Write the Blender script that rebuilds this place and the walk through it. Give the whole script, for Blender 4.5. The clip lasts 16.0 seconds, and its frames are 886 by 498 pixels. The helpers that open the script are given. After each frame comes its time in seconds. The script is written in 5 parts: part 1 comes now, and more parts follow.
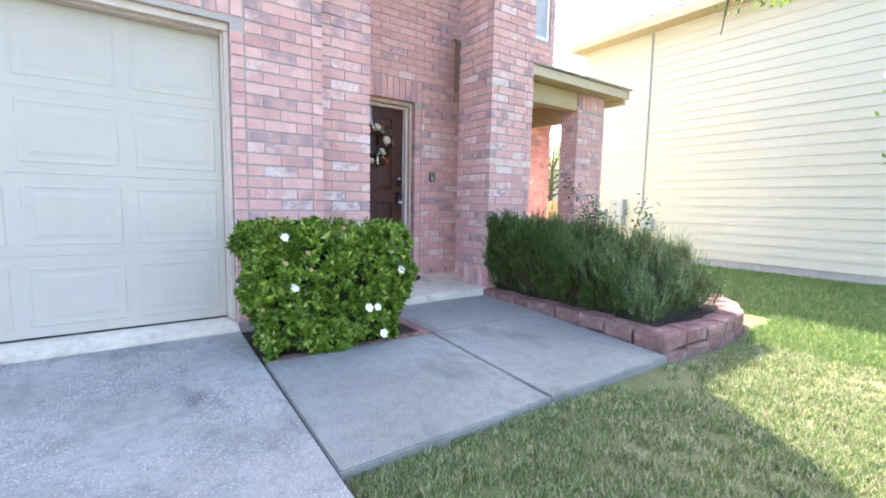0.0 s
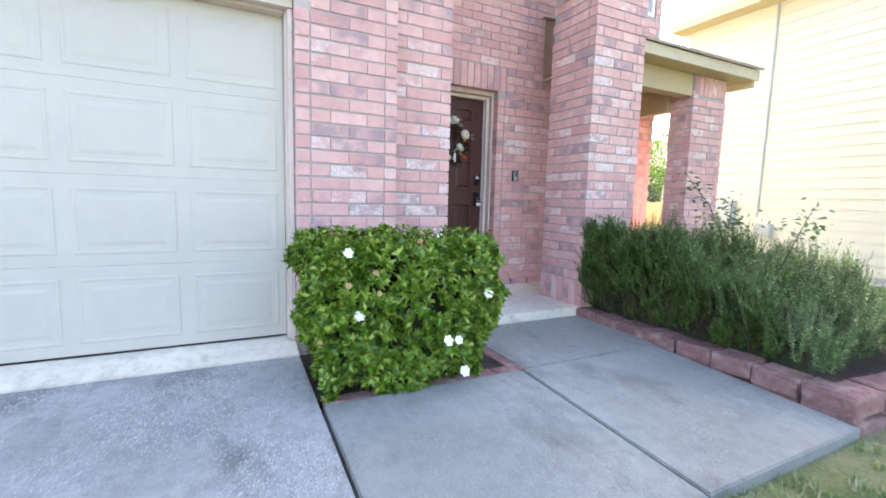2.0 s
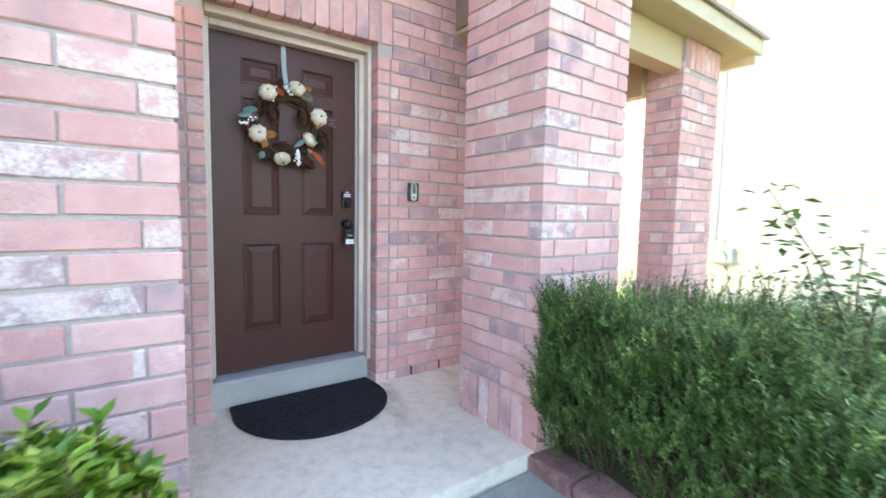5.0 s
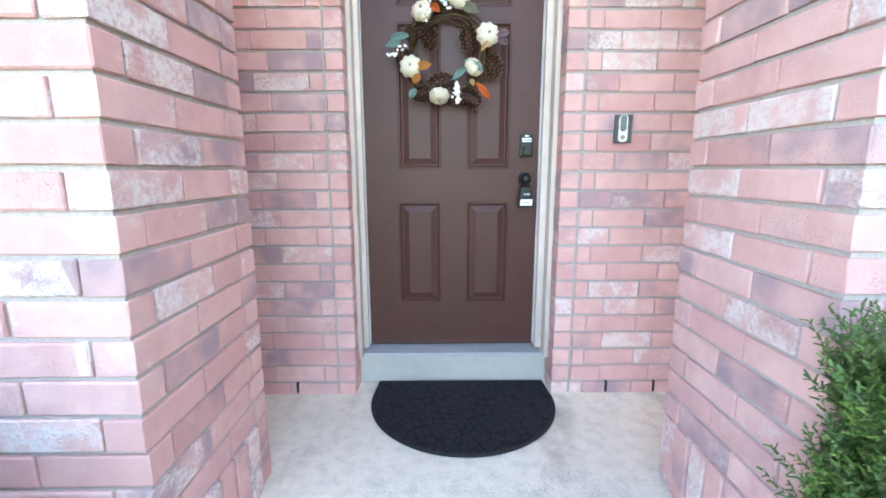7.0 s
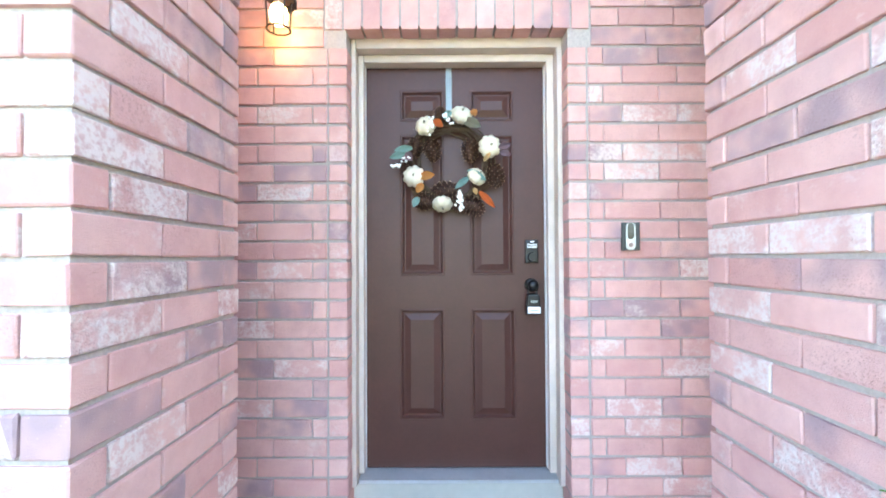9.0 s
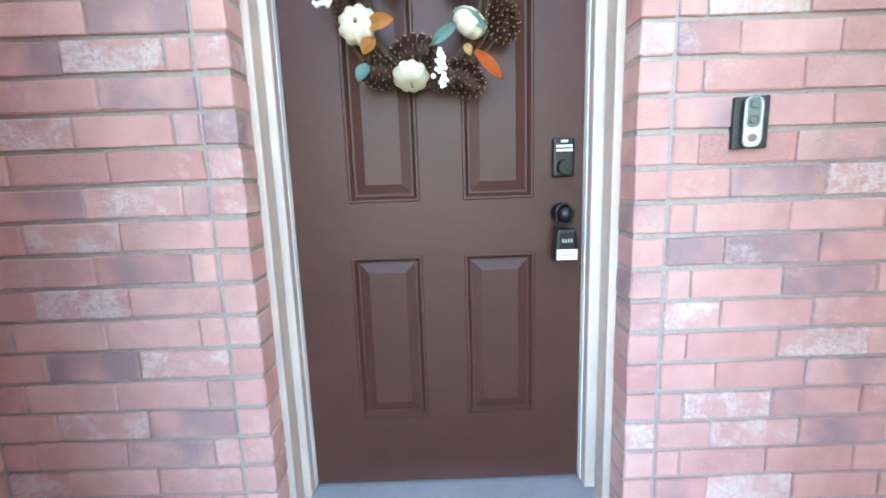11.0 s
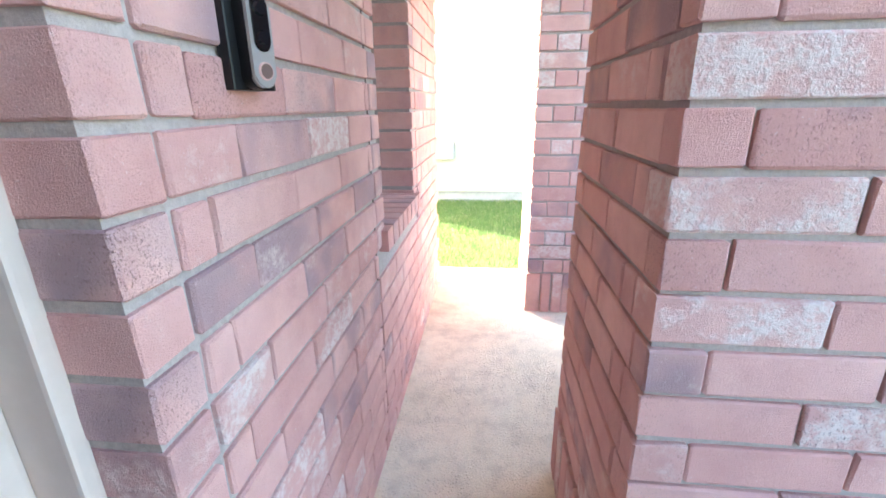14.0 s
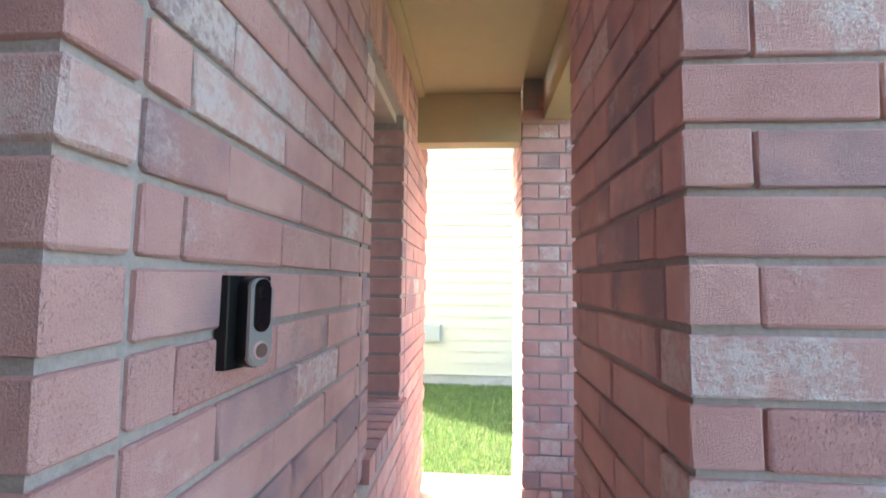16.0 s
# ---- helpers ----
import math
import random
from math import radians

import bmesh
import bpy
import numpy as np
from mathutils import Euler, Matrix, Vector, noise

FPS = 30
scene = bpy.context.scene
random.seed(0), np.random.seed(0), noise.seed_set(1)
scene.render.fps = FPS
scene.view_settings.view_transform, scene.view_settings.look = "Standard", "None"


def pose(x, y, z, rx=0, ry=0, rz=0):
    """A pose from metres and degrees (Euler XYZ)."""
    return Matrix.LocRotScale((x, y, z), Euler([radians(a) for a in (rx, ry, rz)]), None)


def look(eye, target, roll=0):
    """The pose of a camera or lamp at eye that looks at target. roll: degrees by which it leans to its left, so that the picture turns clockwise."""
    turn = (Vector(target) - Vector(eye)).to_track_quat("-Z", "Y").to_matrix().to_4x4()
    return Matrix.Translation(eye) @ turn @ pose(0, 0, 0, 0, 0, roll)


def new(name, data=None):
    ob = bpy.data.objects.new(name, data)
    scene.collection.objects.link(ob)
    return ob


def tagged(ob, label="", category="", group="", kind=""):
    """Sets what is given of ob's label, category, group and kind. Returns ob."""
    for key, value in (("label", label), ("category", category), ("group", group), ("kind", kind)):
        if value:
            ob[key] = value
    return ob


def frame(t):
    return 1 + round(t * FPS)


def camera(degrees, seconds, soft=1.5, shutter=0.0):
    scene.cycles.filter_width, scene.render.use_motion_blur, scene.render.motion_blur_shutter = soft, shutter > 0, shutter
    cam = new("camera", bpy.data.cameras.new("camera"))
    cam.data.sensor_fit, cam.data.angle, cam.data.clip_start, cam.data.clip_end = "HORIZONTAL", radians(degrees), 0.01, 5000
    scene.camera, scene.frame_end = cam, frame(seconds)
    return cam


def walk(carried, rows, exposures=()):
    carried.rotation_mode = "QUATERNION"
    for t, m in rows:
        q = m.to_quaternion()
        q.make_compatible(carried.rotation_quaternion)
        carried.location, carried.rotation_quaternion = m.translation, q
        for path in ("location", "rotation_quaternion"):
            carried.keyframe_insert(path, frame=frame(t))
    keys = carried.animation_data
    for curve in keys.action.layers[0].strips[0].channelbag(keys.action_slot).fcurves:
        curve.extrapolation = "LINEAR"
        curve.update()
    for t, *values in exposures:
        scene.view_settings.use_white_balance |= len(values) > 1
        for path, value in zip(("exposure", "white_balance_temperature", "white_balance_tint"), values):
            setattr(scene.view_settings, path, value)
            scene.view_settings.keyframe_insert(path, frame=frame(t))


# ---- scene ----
# ---- camera and exposure ----
cam = camera(91.5, 16.0, soft=1.7, shutter=0.4)
PATH = [
    (0, (0.006, 0.069, 0.967), (1.152, 1.695, 0.762), 1.1),
    (0.5, (0.012, 0.087, 0.945), (1.145, 1.709, 0.655), 1.5),
    (1, (0.003, 0.16, 0.951), (1.083, 1.818, 0.662), 0.5),
    (1.5, (0.08, 0.375, 0.969), (1.043, 2.115, 0.758), 0.9),
    (2, (0.218, 0.701, 1.019), (1.099, 2.483, 0.796), 1.5),
    (2.5, (0.32, 1.049, 1.078), (1.278, 2.795, 0.896), -1.1),
    (3, (0.467, 1.392, 1.094), (1.589, 3.036, 0.899), -0.6),
    (3.5, (0.737, 1.741, 1.148), (1.996, 3.287, 0.988), -1.1),
    (3.7, (0.857, 1.832, 1.146), (2.159, 3.346, 1.018), 0.5),
    (5.8, (2.144, 2.828, 1.2), (2.923, 4.66, 1.007), -0.6),
    (6, (2.223, 2.901, 1.19), (2.836, 4.795, 0.993), -1.0),
    (6.5, (2.425, 2.989, 1.188), (2.614, 4.964, 0.938), 1.9),
    (7, (2.482, 3.018, 1.156), (2.498, 4.984, 0.792), -0.1),
    (7.5, (2.483, 3.039, 1.167), (2.46, 5.017, 0.872), -0.4),
    (8, (2.486, 3.037, 1.236), (2.473, 5.036, 1.268), 0.3),
    (8.2, (2.487, 3.036, 1.26), (2.48, 5.031, 1.4), 0.3),
    (10.5, (2.525, 3.702, 1.227), (2.514, 5.678, 0.92), -1.7),
    (11, (2.551, 3.972, 1.23), (2.561, 5.944, 0.899), -1.9),
    (11.5, (2.551, 4.222, 1.212), (2.788, 6.199, 1.027), 0.4),
    (12, (2.521, 4.466, 1.298), (3.379, 6.256, 1.054), -1.0),
    (12.5, (2.641, 4.596, 1.308), (4.047, 5.996, 1.06), -2.7),
    (13, (2.722, 4.655, 1.302), (4.51, 5.484, 0.96), -1.4),
    (13.5, (2.722, 4.721, 1.276), (4.626, 5.092, 0.791), -2.0),
    (14, (2.701, 4.741, 1.249), (4.59, 4.948, 0.622), -0.7),
    (14.5, (2.7, 4.744, 1.27), (4.63, 4.909, 0.77), -0.1),
    (15, (2.712, 4.743, 1.363), (4.705, 4.909, 1.322), 1.1),
    (15.5, (2.719, 4.741, 1.421), (4.698, 4.896, 1.66), 1.6),
    (16, (2.741, 4.761, 1.397), (4.73, 4.912, 1.547), 0.7),
]
EXPOSURES = [(0.0, 2.76, 6600, 16), (1.0, 2.86, 6600, 16), (2.5, 2.88, 6800, 16), (3.5, 3.25, 6700, 14), (6.0, 3.56, 6700, 6), (7.0, 4.0, 6700, 5), (8.0, 4.06, 6600, 6), (11.0, 4.28, 6500, 2), (12.0, 4.37, 6500, 3), (12.6, 4.57, 6500, 4), (13.0, 4.27, 6450, 3), (13.5, 4.0, 6450, 3), (14.5, 3.6, 6400, 3), (15.0, 3.34, 6350, 4), (16.0, 3.03, 6350, 4)]
walk(cam, [(t, look(eye, target, roll)) for t, eye, target, roll in PATH], EXPOSURES)

# ---- sky and sun ----
SUN_X, SUN_Y, SUN_EL = 0.58, 0.81, radians(42)
world = bpy.data.worlds.new("sky")
scene.world = world
world.use_nodes = True
wn = world.node_tree.nodes
sky = wn.new("ShaderNodeTexSky")
sky.sky_type = "NISHITA"
sky.sun_disc = False
sky.sun_elevation = SUN_EL
sky.sun_rotation = math.atan2(SUN_X, SUN_Y)
sky.air_density, sky.dust_density, sky.ozone_density = 1.0, 3.0, 1.0
wn["Background"].inputs["Strength"].default_value = 0.15
world.node_tree.links.new(sky.outputs[0], wn["Background"].inputs["Color"])
sun = new("sun", bpy.data.lights.new("sun", "SUN"))
sun.data.energy, sun.data.angle, sun.data.color = 3.4, radians(0.53), (1.0, 0.94, 0.84)
sun.matrix_world = look((SUN_X * 20, SUN_Y * 20, 20 * math.tan(SUN_EL)), (0, 0, 0))


# ---- material helpers ----
def lin(c):
    """sRGB 0..255 to linear."""
    return tuple(((v / 255) / 12.92 if v <= 10 else (((v / 255) + 0.055) / 1.055) ** 2.4) for v in c) + (1.0,)


class Mat:
    def __init__(self, name, rough=0.7, metal=0.0, spec=0.5):
        self.m = bpy.data.materials.new(name)
        self.m.use_nodes = True
        self.t = self.m.node_tree
        self.b = self.t.nodes["Principled BSDF"]
        self.b.inputs["Roughness"].default_value = rough
        self.b.inputs["Metallic"].default_value = metal
        self.b.inputs["Specular IOR Level"].default_value = spec

    def n(self, kind, **kw):
        nd = self.t.nodes.new("ShaderNode" + kind)
        for k, v in kw.items():
            if k == "op":
                nd.operation = v
            elif k == "feature":
                nd.feature = v
            elif k == "blend":
                nd.data_type, nd.blend_type = "RGBA", v
        return nd

    def link(self, a, b):
        self.t.links.new(a, b)

    def set(self, sock, v):
        if isinstance(v, bpy.types.NodeSocket):
            self.link(v, sock)
        else:
            sock.default_value = v

    def coords(self, kind="Object"):
        return self.n("TexCoord").outputs[kind]

    def world_pos(self):
        return self.n("NewGeometry").outputs["Position"]

    def stretch(self, vec, s):
        mp = self.n("Mapping")
        self.link(vec, mp.inputs["Vector"])
        mp.inputs["Scale"].default_value = s
        return mp.outputs[0]

    def noise(self, vec, scale, detail=4.0, rough=0.55, w=None):
        nd = self.n("TexNoise")
        if w is not None:
            nd.noise_dimensions = "4D"
            self.set(nd.inputs["W"], w)
        self.link(vec, nd.inputs["Vector"])
        nd.inputs["Scale"].default_value = scale
        nd.inputs["Detail"].default_value = detail
        nd.inputs["Roughness"].default_value = rough
        return nd.outputs["Fac"]

    def voronoi(self, vec, scale, feature="F1"):
        nd = self.n("TexVoronoi", feature=feature)
        self.link(vec, nd.inputs["Vector"])
        nd.inputs["Scale"].default_value = scale
        return nd.outputs

    def ramp(self, fac, stops):
        nd = self.n("ValToRGB")
        el = nd.color_ramp.elements
        while len(el) < len(stops):
            el.new(0.5)
        for e, (p, c) in zip(el, stops):
            e.position = p
            e.color = c if not isinstance(c, (int, float)) else (c, c, c, 1)
        self.link(fac, nd.inputs[0])
        return nd.outputs[0]

    def mix(self, fac, a, b, blend="MIX"):
        nd = self.n("Mix", blend=blend)
        self.set(nd.inputs[0], fac)
        self.set(nd.inputs[6], a)
        self.set(nd.inputs[7], b)
        return nd.outputs[2]

    def math(self, op, a, b=0.0):
        nd = self.n("Math", op=op)
        self.set(nd.inputs[0], a)
        self.set(nd.inputs[1], b)
        return nd.outputs[0]

    def bump(self, height, dist=0.002, strength=1.0, normal=None):
        nd = self.n("Bump")
        self.link(height, nd.inputs["Height"])
        nd.inputs["Distance"].default_value = dist
        nd.inputs["Strength"].default_value = strength
        if normal is not None:
            self.link(normal, nd.inputs["Normal"])
        self.link(nd.outputs[0], self.b.inputs["Normal"])
        return nd.outputs[0]

    def color(self, c):
        self.set(self.b.inputs["Base Color"], c)

    def piece_random(self):
        """One number a piece: an object of its own, or an island of a joined mesh."""
        a = self.n("ObjectInfo").outputs["Random"]
        g = self.n("NewGeometry").outputs["Random Per Island"]
        return self.math("FRACT", self.math("ADD", a, g))


def simple(name, rgb, rough=0.6, metal=0.0, var=0.12, scale=30.0, bump=0.0005, spec=0.5):
    """A painted or plain surface with faint mottling at two scales."""
    m = Mat(name, rough, metal, spec)
    p = m.coords()
    c = lin(rgb)
    dark = tuple(v * (1 - var) for v in c[:3]) + (1,)
    light = tuple(min(1, v * (1 + var)) for v in c[:3]) + (1,)
    n1 = m.noise(p, scale, 5)
    n2 = m.noise(p, scale * 0.12, 3)
    f = m.math("ADD", m.math("MULTIPLY", n1, 0.45), m.math("MULTIPLY", n2, 0.55))
    m.color(m.ramp(f, [(0.35, dark), (0.65, light)]))
    m.set(m.b.inputs["Roughness"], m.math("ADD", m.math("MULTIPLY", n1, 0.2), rough - 0.1))
    if bump:
        m.bump(n1, bump)
    return m.m


def brick_material():
    m = Mat("fired brick", 0.88, 0, 0.3)
    p = m.coords()
    r = m.piece_random()
    w = m.math("MULTIPLY", r, 37.0)
    r2 = m.math("FRACT", m.math("MULTIPLY", r, 17.31))
    r3 = m.math("FRACT", m.math("MULTIPLY", r, 91.7))
    base = m.ramp(r, [(0.0, lin((226, 181, 172))), (0.25, lin((233, 193, 184))), (0.5, lin((220, 173, 165))), (0.75, lin((230, 188, 179))), (1.0, lin((212, 163, 156)))])
    # mottling inside one brick
    n1 = m.noise(p, 9, 4, 0.6, w)
    base = m.mix(m.ramp(n1, [(0.35, 0.0), (0.7, 0.7)]), base, lin((200, 150, 145)))
    # grey-mauve flashed bricks
    grey_on = m.ramp(r2, [(0.75, 0.0), (0.79, 1.0)])
    n2 = m.noise(p, 6, 2, 0.5, m.math("ADD", w, 5.0))
    grey = m.math("MULTIPLY", grey_on, m.ramp(n2, [(0.43, 0.0), (0.62, 0.85)]))
    base = m.mix(grey, base, lin((166, 142, 146)))
    # whitewash smears: strong on some bricks, faint on many
    n3 = m.noise(m.stretch(p, (0.8, 1.0, 1.0)), 17, 7, 0.66, m.math("ADD", w, 11.0))
    n4 = m.noise(p, 5, 2, 0.5, m.math("ADD", w, 23.0))
    sep = m.n("SeparateColor")
    m.link(m.n("ObjectInfo").outputs["Color"], sep.inputs[0])
    strong = m.math("MAXIMUM", m.ramp(r3, [(0.95, 0.0), (0.96, 1.0)]), sep.outputs[0])
    t = m.math("ADD", m.math("MULTIPLY", n3, 0.6), m.math("MULTIPLY", n4, 0.4))
    white = m.math("MULTIPLY", strong, m.ramp(t, [(0.45, 0.05), (0.53, 0.95)]))
    weak_on = m.ramp(r3, [(0.55, 0.0), (0.6, 0.6)])
    weak = m.math("MULTIPLY", weak_on, m.ramp(t, [(0.54, 0.0), (0.63, 1.0)]))
    rub = m.ramp(m.noise(p, 75, 4, 0.65, m.math("ADD", w, 41.0)), [(0.40, 0.3), (0.54, 1.0)])
    wmask = m.math("MULTIPLY", m.math("MAXIMUM", white, weak), rub)
    col = m.mix(wmask, base, lin((232, 216, 210)))
    pits = m.voronoi(p, 240)["Distance"]
    fine = m.noise(p, 420, 3, 0.7)
    where = m.ramp(m.noise(p, 7, 3, 0.6, m.math("ADD", w, 31.0)), [(0.38, 0.15), (0.6, 1.0)])
    spk = m.ramp(m.noise(m.stretch(p, (1.0, 1.0, 0.6)), 400, 3, 0.6, w), [(0.56, 0.0), (0.64, 0.75)])
    r4 = m.math("FRACT", m.math("MULTIPLY", r, 53.3))
    spk = m.math("MULTIPLY", m.math("MULTIPLY", spk, where), m.ramp(r4, [(0.5, 0.14), (0.9, 0.55)]))
    col = m.mix(spk, col, lin((106, 62, 60)))
    lite = m.ramp(m.noise(p, 190, 3, 0.6, m.math("ADD", w, 3.0)), [(0.64, 0.0), (0.72, 0.5)])
    col = m.mix(lite, col, lin((228, 206, 202)))
    m.color(col)
    hgt = m.math("ADD", m.math("MULTIPLY", fine, 0.6), m.math("ADD", m.math("MULTIPLY", n3, 1.2), m.math("MULTIPLY", wmask, 0.5)))
    m.bump(m.math("ADD", hgt, m.math("SUBTRACT", m.math("MULTIPLY", pits, 0.12), m.math("MULTIPLY", spk, 1.1))), 0.0046, 1.0)
    return m.m


def mortar_material():
    m = Mat("grey mortar", 0.95, 0, 0.2)
    p = m.world_pos()
    n1 = m.noise(p, 90, 5, 0.7)
    n2 = m.noise(p, 3, 3)
    m.color(m.mix(n2, m.ramp(n1, [(0.3, lin((152, 142, 136))), (0.7, lin((198, 187, 180)))]), lin((180, 169, 163))))
    m.bump(n1, 0.003)
    return m.m


def concrete_material(name, a, b, stain, aggregate=0.0, stain_at=0.56):
    m = Mat(name, 0.9, 0, 0.3)
    p = m.world_pos()
    n1 = m.noise(p, 1.3, 5, 0.6)
    n2 = m.noise(p, 14, 6, 0.65)
    n3 = m.noise(p, 160, 4, 0.7)
    col = m.mix(m.ramp(n1, [(0.35, 0.0), (0.65, 1.0)]), lin(a), lin(b))
    col = m.mix(m.ramp(n2, [(0.45, 0.0), (0.72, 0.35)]), col, lin(stain))
    st = m.noise(m.stretch(p, (1.0, 0.55, 1.0)), 1.9, 7, 0.62)
    col = m.mix(m.ramp(st, [(stain_at, 0.0), (stain_at + 0.14, 0.75)]), col, lin(stain))
    h = n3
    if aggregate:
        v = m.voronoi(p, 85)
        peb = m.ramp(v["Distance"], [(0.18, 1.0), (0.42, 0.0)])
        worn = m.ramp(m.noise(p, 2.2, 4), [(0.38, 0.25), (0.6, 1.0)])
        peb = m.math("MULTIPLY", peb, worn)
        tone = m.mix(m.ramp(v["Color"], [(0.3, 0.0), (0.62, 1.0)]), lin((104, 103, 108)), lin((236, 234, 234)))
        col = m.mix(m.math("MULTIPLY", peb, aggregate), col, tone)
        dark = m.ramp(m.voronoi(p, 60)["Distance"], [(0.0, 0.5), (0.16, 0.0)])
        col = m.mix(m.math("MULTIPLY", dark, worn), col, lin((88, 86, 90)))
        chip = m.voronoi(p, 62)
        sc = m.n("SeparateColor")
        m.link(chip["Color"], sc.inputs[0])
        on = m.math("MULTIPLY", m.ramp(sc.outputs[0], [(0.80, 0.0), (0.84, 1.0)]), m.ramp(chip["Distance"], [(0.22, 1.0), (0.36, 0.0)]))
        col = m.mix(m.math("MULTIPLY", m.math("MULTIPLY", on, worn), aggregate * 0.7), col, lin((226, 226, 222)))
        h = m.math("ADD", m.math("MULTIPLY", peb, 1.2), n3)
    col = m.mix(m.ramp(n3, [(0.35, 0.16), (0.7, 0.0)]), col, lin((84, 82, 82)))
    m.color(col)
    m.bump(h, 0.003)
    return m.m


def leaf_material(name, stops, rough=0.4, trans=0.25, patch_dark=0.15, patch=5.0):
    m = Mat(name, rough, 0, 0.5)
    r = m.piece_random()
    p = m.world_pos()
    col = m.ramp(r, stops)
    # noise in world space mixes patches towards a very dark green
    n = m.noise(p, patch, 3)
    col = m.mix(m.ramp(n, [(0.35, patch_dark), (0.65, 0.0)]), col, (0.02, 0.04, 0.012, 1))
    m.color(col)
    m.b.inputs["Transmission Weight"].default_value = 0.0
    tr = m.n("BsdfTranslucent")
    m.link(col, tr.inputs["Color"])
    mx = m.n("MixShader")
    mx.inputs[0].default_value = trans
    out = m.t.nodes["Material Output"]
    m.link(m.b.outputs[0], mx.inputs[1])
    m.link(tr.outputs[0], mx.inputs[2])
    m.link(mx.outputs[0], out.inputs["Surface"])
    return m.m


def lawn_material():
    m = Mat("lawn soil and thatch", 0.95, 0, 0.2)
    p = m.world_pos()
    n1 = m.noise(p, 1.1, 4, 0.6)
    n2 = m.noise(p, 45, 5, 0.7)
    col = m.mix(m.ramp(n1, [(0.4, 0.0), (0.62, 1.0)]), lin((112, 126, 78)), lin((154, 150, 116)))
    col = m.mix(m.ramp(n2, [(0.4, 0.6), (0.65, 0.0)]), col, lin((96, 100, 66)))
    m.color(col)
    m.bump(n2, 0.02)
    return m.m


BRICK = brick_material()
MORTAR = mortar_material()
DRIVE = concrete_material("exposed driveway concrete", (180, 181, 176), (152, 154, 150), (94, 96, 96), 0.85, 0.52)
WALKC = concrete_material("broomed walkway concrete", (164, 166, 160), (146, 148, 143), (110, 113, 109), 0.25, 0.55)
PORCHC = concrete_material("porch concrete", (243, 234, 215), (230, 220, 200), (154, 146, 134), 0.06, 0.555)
LAWN = lawn_material()
GRASS = leaf_material("grass blades", [(0.0, lin((92, 124, 62))), (0.28, lin((124, 152, 86))), (0.45, lin((146, 170, 102))), (0.64, lin((170, 180, 124))), (0.72, lin((200, 192, 158))), (1.0, lin((224, 212, 180)))], 0.5, 0.3, 0.32, 13.0)
GRASS2 = leaf_material("lush grass blades", [(0.0, lin((84, 120, 60))), (0.5, lin((118, 150, 80))), (0.8, lin((152, 174, 104))), (1.0, lin((200, 192, 148)))], 0.5, 0.3, 0.22, 9.0)
GARD = leaf_material("glossy gardenia leaf", [(0.0, lin((58, 94, 24))), (0.4, lin((98, 137, 38))), (0.75, lin((137, 167, 56))), (1.0, lin((186, 200, 98)))], 0.3, 0.25)
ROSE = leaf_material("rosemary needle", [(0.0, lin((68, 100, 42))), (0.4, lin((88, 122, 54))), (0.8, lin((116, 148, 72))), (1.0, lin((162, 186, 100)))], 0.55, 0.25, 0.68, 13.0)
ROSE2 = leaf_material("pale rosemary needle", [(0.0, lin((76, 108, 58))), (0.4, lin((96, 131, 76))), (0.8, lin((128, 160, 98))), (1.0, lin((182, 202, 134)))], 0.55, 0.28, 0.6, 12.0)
ROSELEAF = leaf_material("rose leaf", [(0.0, lin((52, 84, 42))), (1.0, lin((96, 128, 70)))], 0.4, 0.25)
TREELEAF = leaf_material("tree leaf", [(0.0, lin((60, 96, 34))), (1.0, lin((128, 160, 64)))], 0.45, 0.35)
TWIG = simple("brown twig", (84, 66, 50), 0.85, 0, 0.3, 40)
# very dark on purpose: the shade between the leaves is put into this colour
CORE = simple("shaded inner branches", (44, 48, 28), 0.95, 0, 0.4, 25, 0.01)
SOIL = simple("dark mulch", (62, 50, 42), 0.95, 0, 0.5, 60, 0.01)
PETAL = simple("white petal", (246, 244, 236), 0.6, 0, 0.03)
WILT = simple("wilted tan petal", (196, 164, 116), 0.8, 0, 0.2)
DOORP = simple("dark brown door paint", (76, 47, 41), 0.42, 0, 0.10, 60, 0.0005, 0.3)
TRIM = simple("cream trim paint", (200, 184, 172), 0.55, 0, 0.12, 14)
TRIM2 = simple("tan soffit paint", (184, 166, 132), 0.65, 0, 0.06, 12)
FASCIA = simple("weathered cream fascia", (194, 180, 152), 0.7, 0, 0.14, 9)
GARAGE = simple("off-white garage door paint", (186, 180, 168), 0.45, 0, 0.05, 8, 0.0003)
METAL = simple("grey sill metal", (188, 190, 192), 0.4, 0.4, 0.08, 40)
STEPP = simple("grey painted step", (176, 174, 166), 0.7, 0, 0.1, 20)
BLACK = simple("black satin metal", (22, 22, 24), 0.35, 0.3, 0.2, 60)
RUBBER = None
SILVER = simple("satin silver", (164, 162, 160), 0.36, 0.45, 0.05, 60)
LABELW = simple("white label", (232, 232, 230), 0.5, 0, 0.03)
SIDING = simple("cream siding paint", (200, 197, 181), 0.6, 0, 0.03, 5, 0.0008)
FOUND = concrete_material("foundation concrete", (190, 190, 188), (170, 170, 170), (140, 140, 138))
SHINGLE = simple("grey brown shingle", (152, 138, 122), 0.95, 0, 0.35, 60, 0.004)
FENCEW = simple("weathered fence wood", (176, 146, 112), 0.85, 0, 0.22, 18, 0.002)
BARK = simple("tree bark", (96, 80, 66), 0.9, 0, 0.3, 30, 0.01)
BOXGREY = simple("grey utility paint", (168, 174, 176), 0.5, 0.2, 0.06, 20)


